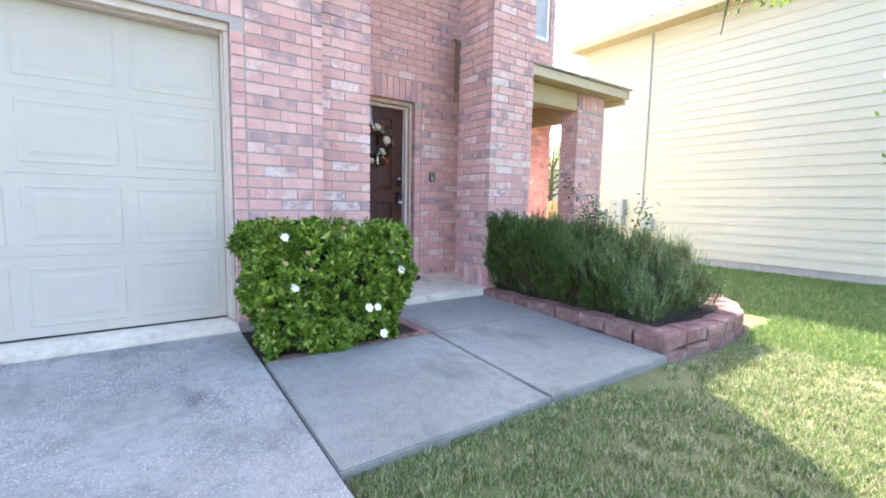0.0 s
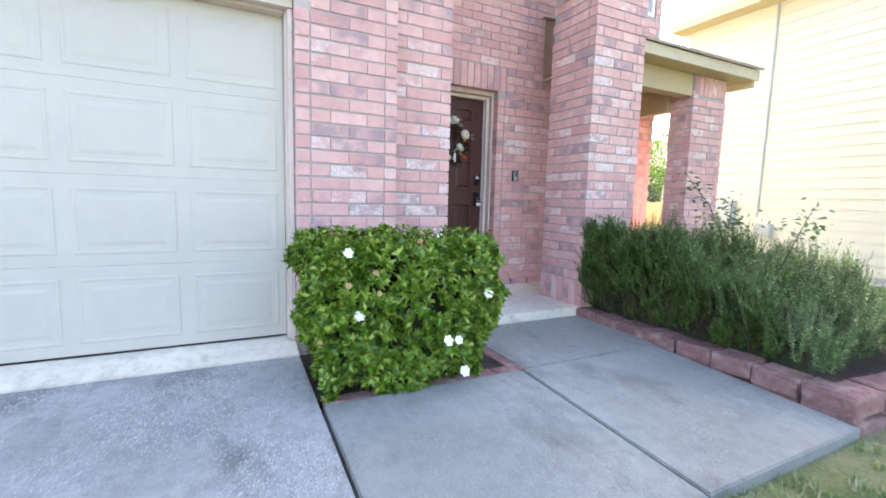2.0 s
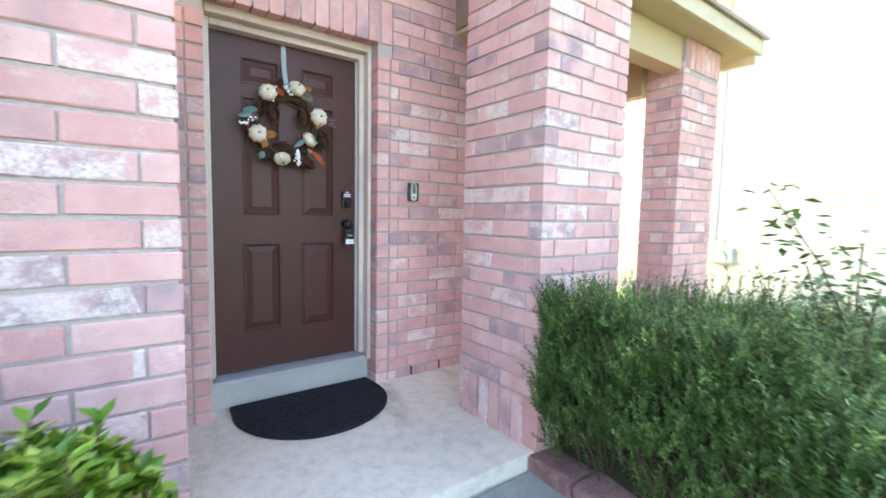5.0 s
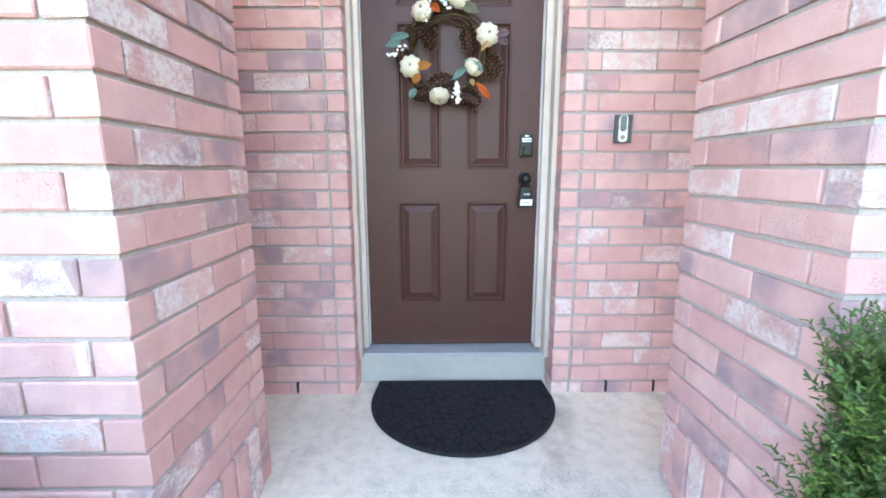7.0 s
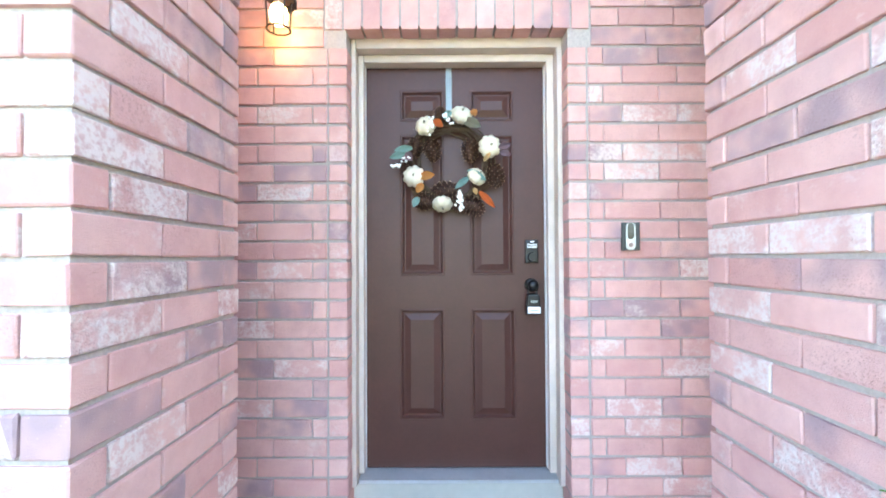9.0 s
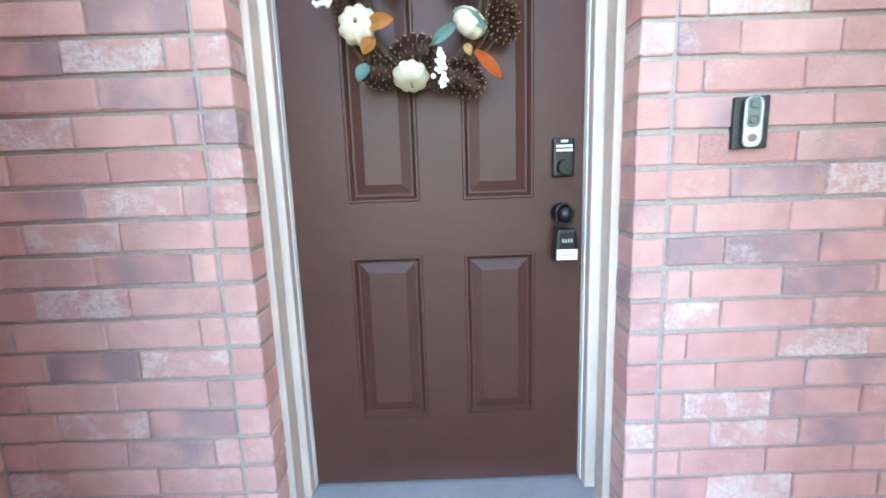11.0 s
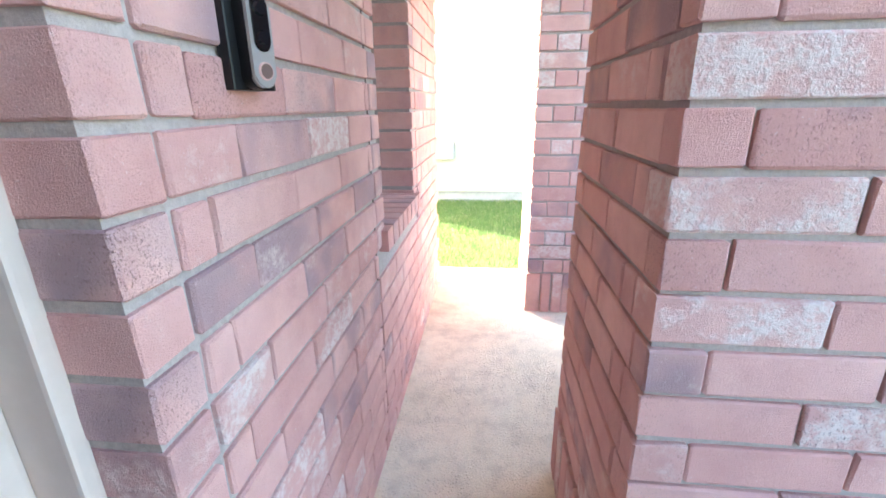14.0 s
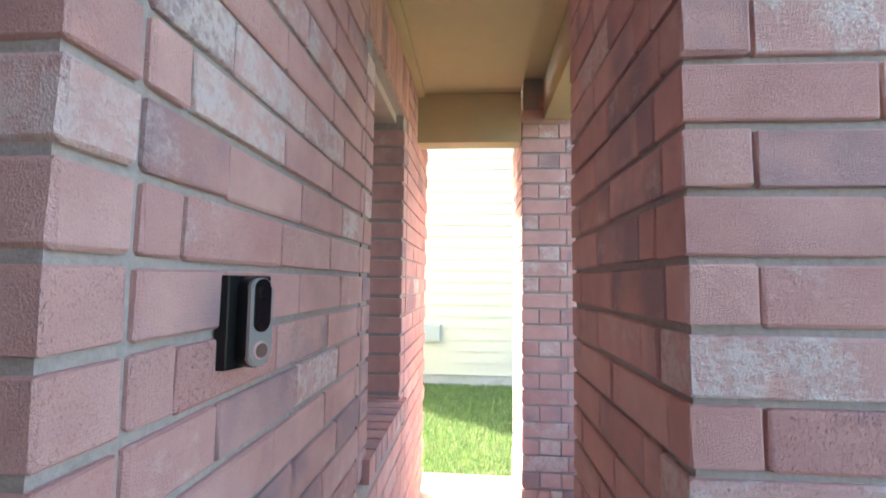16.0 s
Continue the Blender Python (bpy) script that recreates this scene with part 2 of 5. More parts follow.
def block_material():
    m = Mat("red retaining block", 0.95, 0, 0.2)
    p = m.world_pos()
    r = m.piece_random()
    n1 = m.noise(p, 30, 6, 0.7)
    base = m.mix(m.ramp(r, [(0.0, 0.0), (1.0, 1.0)]), lin((146, 111, 107)), lin((166, 131, 125)))
    col = m.mix(m.ramp(n1, [(0.4, 0.0), (0.68, 0.6)]), base, lin((112, 78, 76)))
    col = m.mix(m.ramp(m.noise(p, 7, 4), [(0.52, 0.0), (0.7, 0.6)]), col, lin((196, 172, 160)))
    m.color(col)
    m.bump(n1, 0.02)
    return m.m


def mat_material():
    m = Mat("black rubber mat", 0.85, 0, 0.3)
    p = m.coords()
    v = m.voronoi(p, 22, "DISTANCE_TO_EDGE")["Distance"]
    e = m.ramp(v, [(0.03, 0.0), (0.1, 1.0)])
    n = m.noise(p, 300, 3)
    m.color(m.mix(e, lin((16, 17, 20)), lin((36, 37, 44))))
    m.bump(m.math("ADD", e, m.math("MULTIPLY", n, 0.6)), 0.004)
    return m.m


def glass_material():
    m = Mat("window glass", 0.03, 0, 0.5)
    m.color((0.03, 0.035, 0.04, 1))
    return m.m


def glow_material(name, rgb, strength):
    m = Mat(name, 0.4)
    m.color(lin(rgb))
    m.b.inputs["Emission Color"].default_value = lin(rgb)
    m.b.inputs["Emission Strength"].default_value = strength
    return m.m


BLOCK = block_material()
RUBBER = mat_material()
GLASS = glass_material()


# ---- mesh helpers ----
def box(bm, x0, x1, y0, y1, z0, z1, bevel=0.0):
    g = bmesh.ops.create_cube(bm, size=1.0)
    vs = g["verts"]
    for v in vs:
        v.co = Vector((x0 + (v.co.x + 0.5) * (x1 - x0), y0 + (v.co.y + 0.5) * (y1 - y0), z0 + (v.co.z + 0.5) * (z1 - z0)))
    if bevel:
        es = list({e for v in vs for e in v.link_edges})
        bmesh.ops.bevel(bm, geom=es, offset=bevel, segments=2, affect="EDGES", profile=0.7)
    return vs


def tube(bm, a, b, r0, r1=None, seg=12):
    a, b = Vector(a), Vector(b)
    r1 = r0 if r1 is None else r1
    m = Matrix.Translation((a + b) / 2) @ (b - a).to_track_quat("Z", "Y").to_matrix().to_4x4()
    return bmesh.ops.create_cone(bm, cap_ends=True, segments=seg, radius1=r0, radius2=r1, depth=(b - a).length, matrix=m)["verts"]


def ball(bm, c, r, sx=1, sy=1, sz=1, sub=2):
    return bmesh.ops.create_icosphere(bm, subdivisions=sub, radius=r, matrix=Matrix.Translation(c) @ Matrix.Diagonal((sx, sy, sz, 1)))["verts"]


def finish(name, bm, mat, smooth=False):
    me = bpy.data.meshes.new(name)
    bmesh.ops.recalc_face_normals(bm, faces=bm.faces)
    bm.to_mesh(me)
    bm.free()
    me.materials.append(mat)
    if smooth:
        me.shade_smooth()
    return new(name, me)


def part(name, bm, mat, parent, label="", smooth=False):
    ob = finish(name, bm, mat, smooth)
    ob.parent = parent
    if label:
        ob["label"] = label
    return ob


def thing(name, label, category, at=(0, 0, 0), group="", kind=""):
    ob = new(name)
    ob.empty_display_size = 0.05
    ob.location = at
    return tagged(ob, label, category, group, kind)


def boxpart(name, parent, mat, x0, x1, y0, y1, z0, z1, bevel=0.003, label=""):
    bm = bmesh.new()
    box(bm, x0, x1, y0, y1, z0, z1, bevel)
    return part(name, bm, mat, parent, label)


def structure(name, bm, mat, label, category):
    return tagged(finish(name, bm, mat), label, category, "", "structure")


def cells(bm, u0, u1, z0, z1, holes, put):
    """Fills a wall rectangle with boxes round its holes (u0, u1, z0, z1)."""
    us = sorted({u0, u1, *[h[0] for h in holes], *[h[1] for h in holes]})
    zs = sorted({z0, z1, *[h[2] for h in holes], *[h[3] for h in holes]})
    us = [u for u in us if u0 <= u <= u1]
    zs = [z for z in zs if z0 <= z <= z1]
    for a, b in zip(us, us[1:]):
        run = None
        for c, d in zip(zs, zs[1:]):
            cu, cz = (a + b) / 2, (c + d) / 2
            if any(h[0] < cu < h[1] and h[2] < cz < h[3] for h in holes):
                continue
            put(a, b, c, d)


# ---- brickwork ----
COURSE, JOINT, HEAD, BLEN, BDEP, Z0 = 0.0898, 0.012, 0.006, 0.249, 0.09, -0.008
PROUD = 0.010
brick_cache = {}
rng = random.Random(7)


def brick_mesh(l, d, h):
    key = (round(l, 2), round(d, 2), round(h, 3), rng.randrange(3))
    if key not in brick_cache:
        bm = bmesh.new()
        vs = box(bm, -l / 2, l / 2, -d / 2, d / 2, -h / 2, h / 2)
        bmesh.ops.bevel(bm, geom=list(bm.edges), offset=0.0035, segments=1, affect="EDGES")
        for v in bm.verts:
            v.co += Vector((rng.uniform(-1, 1), rng.uniform(-1, 1) * 0.6, rng.uniform(-1, 1))) * 0.0020
        me = bpy.data.meshes.new("brick")
        bmesh.ops.recalc_face_normals(bm, faces=bm.faces)
        bm.to_mesh(me)
        bm.free()
        me.materials.append(BRICK)
        brick_cache[key] = me
    return brick_cache[key]


def join_bricks(name, items, parent):
    """Bricks too far off or too many to be pieces of their own, in one mesh."""
    if not items:
        return
    verts, faces = [], []
    for c, ang, l, d, h in items:
        ca, sa = math.cos(ang), math.sin(ang)
        k = len(verts)
        for dx in (-l / 2, l / 2):
            for dy in (-d / 2, d / 2):
                for dz in (-h / 2, h / 2):
                    verts.append((c[0] + dx * ca - dy * sa, c[1] + dx * sa + dy * ca, c[2] + dz))
        faces += [tuple(k + i for i in f) for f in ((0, 1, 3, 2), (4, 6, 7, 5), (0, 4, 5, 1), (2, 3, 7, 6), (0, 2, 6, 4), (1, 5, 7, 3))]
    me = bpy.data.meshes.new(name)
    me.from_pydata(verts, [], faces)
    me.materials.append(BRICK)
    ob = new(name, me)
    ob.parent = parent
    ob.color = (0, 0, 0, 1)
    tagged(ob, kind="stuff")


class Masonry:
    """Lays bricks on faces of one wall or pier: near ones as pieces, the rest joined."""

    def __init__(self, parent, near, drop=0.0):
        self.parent, self.near, self.far, self.count, self.drop = parent, near, [], 0, drop

    def one(self, c, ang, l, d, h, white=False):
        l2, c = l, Vector(c)
        c += Vector((rng.uniform(-1, 1), rng.uniform(-1, 1), rng.uniform(-1, 1))) * 0.0012 - Vector((0, 0, self.drop))
        if self.near(c) and self.count < 300:
            ob = new("brick", brick_mesh(l, d, h))
            ob.location = c
            ob.rotation_euler = (rng.uniform(-0.004, 0.004), rng.uniform(-0.004, 0.004), ang)
            ob.parent = self.parent
            ob.color = (1.0 if white else 0.0, 0, 0, 1)
            self.count += 1
        else:
            self.far.append((c, ang, l2, d, h))

    def face(self, x, y, deg, length, z0, z1, start="", end="", parity=0, holes=(), phase=0.0, shift=0.5, whites=(), flip=0):
        """A face that begins at (x, y) and runs deg degrees round from +x, its outside on the right. start and end: 'corner' where it turns outwards; flip: 1 where the end corner alternates against the start."""
        a = radians(deg)
        ux, uy = math.cos(a), math.sin(a)
        nx, ny = uy, -ux
        n0, n1 = round((z0 - Z0) / COURSE), round((z1 - Z0) / COURSE)
        h = COURSE - JOINT
        for n in range(n0, n1):
            zc = Z0 + (n + 0.5) * COURSE
            odd = (n + parity) % 2
            lo = -PROUD if start == "corner" and not odd else (BDEP - PROUD + HEAD if start == "corner" else 0.0)
            hi = length + PROUD if end == "corner" and (odd + flip) % 2 == 0 else (length - BDEP + PROUD - HEAD if end == "corner" else length)
            spans = [(lo, hi)]
            for u0, u1, c0, c1 in holes:
                if c0 < zc < c1:
                    spans = [s for q in spans for s in ((q[0], min(q[1], u0)), (max(q[0], u1), q[1])) if s[1] - s[0] > 0.02]
            pitch = BLEN + HEAD
            off = (shift * pitch if odd else 0.0) + phase
            if start == "corner":
                off = (-PROUD if not odd else lo) + phase
            for s0, s1 in spans:
                k = math.floor((s0 - off) / pitch)
                while True:
                    b0, b1 = off + k * pitch, off + k * pitch + BLEN
                    k += 1
                    if b0 > s1 - 0.015:
                        break
                    b0, b1 = max(b0, s0), min(b1, s1)
                    if b1 - b0 < 0.025:
                        continue
                    if s1 - b1 < 0.037:
                        b1 = s1
                    s, l = (b0 + b1) / 2, b1 - b0
                    q = PROUD - BDEP / 2
                    at = x + ux * s if abs(ux) > 0.5 else y + uy * s
                    white = any(abs(at - w[0]) < l / 2 and abs(zc - w[1]) < COURSE / 2 for w in whites)
                    self.one((x + ux * s + nx * q, y + uy * s + ny * q, zc), a, l, BDEP, h, white)
        return self

    def soldiers(self, x, y, deg, length, z0, z1, proud=PROUD, lo=0.0, hi=0.0):
        """A row of upright bricks."""
        a = radians(deg)
        ux, uy = math.cos(a), math.sin(a)
        nx, ny = uy, -ux
        n = max(1, round((length - lo - hi) / COURSE))
        step = (length - lo - hi) / n
        for i in range(n):
            s = lo + (i + 0.5) * step
            q = proud - BDEP / 2
            self.one((x + ux * s + nx * q, y + uy * s + ny * q, (z0 + z1) / 2), a, step - 0.011, BDEP, z1 - z0 - JOINT, white=z0 < 0.1 and i % 3 == 1)
        return self

    def done(self):
        join_bricks("brickwork", self.far, self.parent)


# ---- ground ----
def sheet(name, mat, label, category, pts):
    """A slab whose top runs through (y, z) rows between two x: pts = x0, x1, rows, bottom."""
    x0, x1, rows, zb = pts
    bm = bmesh.new()
    prev = None
    for y, z in rows:
        r = [bm.verts.new(c) for c in ((x0, y, z), (x1, y, z), (x1, y, zb), (x0, y, zb))]
        if prev:
            for i in range(4):
                bm.faces.new((prev[i], prev[(i + 1) % 4], r[(i + 1) % 4], r[i]))
        else:
            bm.faces.new(r)
        prev = r
    bm.faces.new(prev)
    return structure(name, bm, mat, label, category)


bm = bmesh.new()
bmesh.ops.create_grid(bm, x_segments=8, y_segments=8, size=400, matrix=Matrix.Translation((0, 0, -0.205)))
structure("ground", bm, LAWN, "lawn soil with green and straw-coloured thatch", "lawn")
sheet("driveway", DRIVE, "grey exposed-aggregate concrete driveway with dark stains", "driveway", (-4.9, 0.612, [(-14, -0.15), (0.6, -0.145), (2.9, -0.075), (3.64, -0.045)], -0.5))
sheet("garage_apron", PORCHC, "pale concrete garage floor edge under the door", "apron", (-4.9, 0.612, [(3.65, -0.03), (3.83, 0.005), (4.3, 0.01)], -0.45))

walkway = thing("walkway", "grey concrete walkway slabs with dark control joints", "walkway", kind="structure")


def slab(x0, x1, y0, z0, y1, z1):
    bm = bmesh.new()
    vs = box(bm, x0, x1, y0, y1, -0.4, 0.0)
    for v in bm.verts:
        if v.co.z > -0.1:
            v.co.z = z0 if v.co.y < (y0 + y1) / 2 else z1
    bmesh.ops.bevel(bm, geom=[e for e in bm.edges if all(v.co.z > -0.3 for v in e.verts)], offset=0.007, segments=2, affect="EDGES")
    part("slab", bm, WALKC, walkway)


slab(0.638, 1.93, 1.675, -0.142, 2.945, -0.085)
slab(1.948, 3.24, 1.675, -0.142, 2.945, -0.085)
slab(1.948, 3.30, 2.955, -0.084, 3.865, -0.078)
boxpart("joint_filler", walkway, SOIL, 0.605, 3.24, 1.71, 3.86, -0.4, -0.16, 0)
bm = bmesh.new()
box(bm, 1.1, 6.0, 3.88, 5.55, -0.45, 0.0, 0.012)
structure("porch_slab", bm, PORCHC, "raised tan concrete porch slab stained near its edge", "porch floor")


# ---- house walls ----
def brick_wall(name, label, make_cells):
    bm = bmesh.new()
    make_cells(bm)
    return structure(name, bm, MORTAR, label, "brick wall")


TOP = 5.39
WY0 = 5.114
DOOR_HOLE = (2.040, 3.068, -0.3, 2.325)
WIN_HOLE = (4.13, 4.76, 0.845, 2.20)
UPWIN = (4.80, 5.60, 3.62, 4.95)


def door_wall_cells(bm):
    cells(bm, 1.28, 5.72, -0.3, TOP, [DOOR_HOLE, WIN_HOLE, UPWIN], lambda a, b, c, d: box(bm, a, b, WY0, 5.42, c, d))


wall_entry = brick_wall("wall_entry", "pink-red brick entry wall with whitewashed bricks, grey mortar", door_wall_cells)
ms = Masonry(wall_entry, lambda c: c.z < 3.2, 0.015)
wx = 1.28
ENTRY_WHITE = [(3.35, 1.61), (3.65, 1.19), (3.24, 0.83), (3.36, 0.58), (3.45, 0.5), (3.46, 0.31), (1.77, 1.54), (1.54, 1.37), (1.76, 1.19), (1.59, 1.1), (1.58, 0.93), (1.83, 0.75), (1.57, 0.57), (1.38, 0.39), (3.35, 2.33), (3.45, 1.9), (1.75, 1.88), (3.5, 1.76), (3.78, 1.73), (3.89, 1.52)]
ms.face(3.16, WY0, 0, 0.872, Z0, 2.27, parity=0, phase=-0.186, shift=0.34, whites=ENTRY_WHITE)
ms.face(wx, WY0, 0, 0.672, Z0, 2.27, parity=1, phase=-0.157, shift=0.30, whites=ENTRY_WHITE)
# stacked columns at the door opening and beside the window
for xc in (2.040 - 0.036, 3.068 + 0.038):
    for n in range(25):
        zc = Z0 + (n + 0.5) * COURSE
        if zc < 2.33:
            ms.one((xc, WY0 - PROUD + 0.10, zc), 0.0, 0.084, 0.20, COURSE - JOINT)
for xc in (4.087, 4.803):
    for n in range(round((0.76 - Z0) / COURSE), 24):
        ms.one((xc, WY0 - PROUD + 0.08, Z0 + (n + 0.5) * COURSE), 0.0, 0.094, 0.16, COURSE - JOINT)
ms.face(4.045, WY0, 0, 1.675, Z0, 0.75, parity=1, end="corner")
ms.face(4.862, WY0, 0, 0.858, 0.75, 2.27, parity=1, end="corner")
ms.soldiers(1.94, WY0, 0, 1.23, 2.315, 2.59)
ms.face(1.28, WY0, 0, 0.655, 2.27, 2.60)
ms.face(3.175, WY0, 0, 0.855, 2.27, 2.60, parity=1)
ms.soldiers(4.04, WY0, 0, 0.815, 2.215, 2.48)
ms.face(4.862, WY0, 0, 0.858, 2.27, 2.60, parity=1, end="corner")
ms.face(1.28, WY0, 0, 4.44, 2.60, TOP, parity=1, end="corner", holes=[(4.80 - wx, 5.60 - wx, 3.62, 4.95)])
bm = bmesh.new()
box(bm, 4.0325, 4.0395, 5.1110, 5.1132, 0.004, 2.2)
part("sealant_joint", bm, simple("dark joint sealant", (92, 80, 76), 0.8), wall_entry)
for xc in (1.742, 3.35, 3.60):
    boxpart("weep_hole", wall_entry, simple("dark weep hole", (30, 24, 22), 0.9), xc - 0.006, xc + 0.006, WY0 - PROUD - 0.002, WY0, 0.006, 0.066, 0)
# brick sill of tilted rowlocks
for i in range(8):
    ms.far.append((Vector((4.08 + (i + 0.5) * 0.0915, 5.18, 0.812)), 0.0, 0.08, 0.20, 0.075))
ms.done()

RX0, RX1, RY0, RY1 = 3.333, 3.975, 3.886, 4.48
pier_r = brick_wall("wall_pier_inner", "square pink-red brick pier with whitewashed bricks and a soldier base", lambda bm: box(bm, RX0, RX1, RY0, RY1, -0.3, TOP))
ms = Masonry(pier_r, lambda c: c.z < 2.6)
BASE = Z0 + 3 * COURSE
ms.face(RX0, RY1, -90, RY1 - RY0, BASE, 2.64, "corner", "corner", 0, flip=1, whites=[(4.37, 1.29), (4.09, 1.30), (4.07, 0.76), (4.33, 1.72), (4.37, 1.11), (4.36, 0.94), (4.37, 2.5)])
ms.face(RX0, RY0, 0, RX1 - RX0, BASE, 2.64, "corner", "corner", 0, whites=[(3.42, 1.68), (3.42, 1.5), (3.46, 1.39), (3.55, 1.23), (3.45, 1.13), (3.58, 0.84), (3.78, 1.56), (3.79, 1.43), (3.5, 1.86), (3.7, 2.04), (3.47, 2.22)])
ms.face(RX1, RY1, 180, RX1 - RX0, BASE, 2.64, "corner", "corner", 0, flip=1)
ms.face(RX1, RY0, 90, RY1 - RY0, BASE, 2.64, "corner", "corner", 1)
SP = 0.016
ms.soldiers(RX0, RY1, -90, RY1 - RY0, Z0, BASE, SP, 0.074, 0.074)
ms.soldiers(RX0, RY0, 0, RX1 - RX0, Z0, BASE, SP, -0.016, -0.016)
ms.soldiers(RX1, RY1, 180, RX1 - RX0, Z0, BASE, SP, -0.016, -0.016)
for args in ((RX0, RY1, -90, RY1 - RY0), (RX0, RY0, 0, RX1 - RX0), (RX1, RY0, 90, RY1 - RY0)):
    ms.face(*args, 2.64, TOP, "corner", "corner", 1 if args[2] else 0)
ms.done()

LX1, LY0, LY1 = 1.82, 3.897, 4.50
pier_l = brick_wall("wall_pier_garage_side", "pink-red brick pier beside the garage with a soldier base", lambda bm: box(bm, 1.15, LX1, LY0, LY1, -0.3, TOP))
ms = Masonry(pier_l, lambda c: c.z < 2.6)
ms.face(LX1, LY0, 90, LY1 - LY0, BASE, 2.6, "corner", "corner", 0, whites=[(4.1, 1.22), (4.01, 1.12), (4.1, 0.84), (4.4, 0.62), (4.1, 0.42), (4.19, 1.77), (4.05, 1.49)])
ms.face(1.322, LY0, 0, LX1 - 1.322, BASE, 2.6, "", "corner", 1, whites=[(1.62, 0.95), (1.62, 0.58), (1.72, 1.57), (1.53, 2.18), (1.59, 2.05), (1.37, 1.83), (1.59, 1.31), (1.42, 1.05)])
ms.face(LX1, LY1, 180, LX1 - 1.28, BASE, 2.6, "corner", "", 1)
ms.soldiers(LX1, LY0, 90, LY1 - LY0, Z0, BASE, SP, 0.074, 0.074)
ms.soldiers(1.322, LY0, 0, LX1 - 1.322, Z0, BASE, SP, 0, -0.016)
ms.soldiers(LX1, LY1, 180, LX1 - 1.28, Z0, BASE, SP, -0.016, 0)
ms.face(LX1, LY0, 90, LY1 - LY0, 2.6, TOP, "corner", "corner", 0)
ms.face(1.322, LY0, 0, LX1 - 1.322, 2.6, TOP, "", "corner", 1)
ms.done()

recess = brick_wall("wall_recess_side", "pink-red brick side wall of the entry recess", lambda bm: box(bm, 1.06, 1.274, 4.504, 5.42, -0.3, TOP))
ms = Masonry(recess, lambda c: c.z < 2.5)
ms.face(1.274, 4.51, 90, 0.59, Z0, 2.6, "", "", 0)
ms.face(1.274, 4.51, 90, 0.59, 2.6, TOP, "", "", 0)
ms.done()

GHOLE = (-4.26, 0.62, -0.5, 2.29)
GY = 3.763


def garage_cells(bm):
    cells(bm, -5.2, 1.316, -0.3, TOP, [GHOLE], lambda a, b, c, d: box(bm, a, b, GY, GY + 0.22, c, d))


wall_g = brick_wall("wall_garage", "pink-red brick garage wall with whitewashed bricks", garage_cells)
ms = Masonry(wall_g, lambda c: c.z < 2.6 and c.x > 0.6)
ms.face(0.722, GY, 0, 1.316 - 0.722, Z0, 2.64, "", "corner", 0, whites=[(0.85, 1.24), (0.85, 1.06), (1.2, 0.96)])
ms.near = lambda c: c.z < 3.2 and c.x > -3
for n in range(25):
    ms.one((0.62 + 0.045, GY - PROUD + 0.06, Z0 + (n + 0.5) * COURSE), 0.0, 0.09, 0.12, COURSE - JOINT)
ms.soldiers(-4.3, GY, 0, 5.01, 2.335, 2.60)
ms.face(-5.2, GY, 0, 6.516, 2.64, TOP, "", "corner", 0)
ms.face(1.316, GY, 90, 0.13, Z0, TOP, "corner", "", 1)
ms.done()

PX0, PX1, PY0, PY1 = 5.255, 5.86, 4.20, 4.485
pier_2 = brick_wall("wall_pier_outer", "slim pink-red brick porch pier with a soldier base", lambda bm: box(bm, PX0, PX1, PY0, PY1, -0.3, 2.6))
ms = Masonry(pier_2, lambda c: c.z < 2.6)
ms.face(PX0, PY1, -90, PY1 - PY0, BASE, 2.55, "corner", "corner", 0, whites=[(4.33, 1.57), (4.38, 1.48), (4.32, 1.02), (4.38, 0.57), (4.31, 0.48), (4.3, 2.25)])
ms.face(PX0, PY0, 0, PX1 - PX0, BASE, 2.36, "corner", "corner", 1, whites=[(5.5, 1.665), (5.7, 2.127), (5.6, 1.075), (5.45, 1.9)])
ms.face(PX1, PY1, 180, PX1 - PX0, BASE, 2.36, "corner", "corner", 1)
ms.face(PX1, PY0, 90, PY1 - PY0, BASE, 2.36, "corner", "corner", 0)
ms.soldiers(PX0, PY1, -90, PY1 - PY0, Z0, BASE, SP, 0.074, 0.074)
ms.soldiers(PX0, PY0, 0, PX1 - PX0, Z0, BASE, SP, -0.016, -0.016)
ms.soldiers(PX1, PY1, 180, PX1 - PX0, Z0, BASE, SP, -0.016, -0.016)
ms.soldiers(PX0, PY0, 0, PX1 - PX0, 2.36, 2.60, PROUD, -0.006, -0.006)
ms.done()

# closing walls and roof of the house
bm = bmesh.new()
box(bm, 5.50, 5.70, 5.43, 14.0, -0.3, TOP)
structure("wall_side", bm, SIDING, "cream side wall of the house", "wall")
bm = bmesh.new()
box(bm, -5.2, 5.5, 13.8, 14.0, -0.3, TOP)
structure("wall_back", bm, SIDING, "cream back wall of the house", "wall")
bm = bmesh.new()
box(bm, -5.2, -5.0, GY + 0.23, 13.8, -0.3, TOP)
structure("wall_far_side", bm, SIDING, "cream far side wall of the house", "wall")


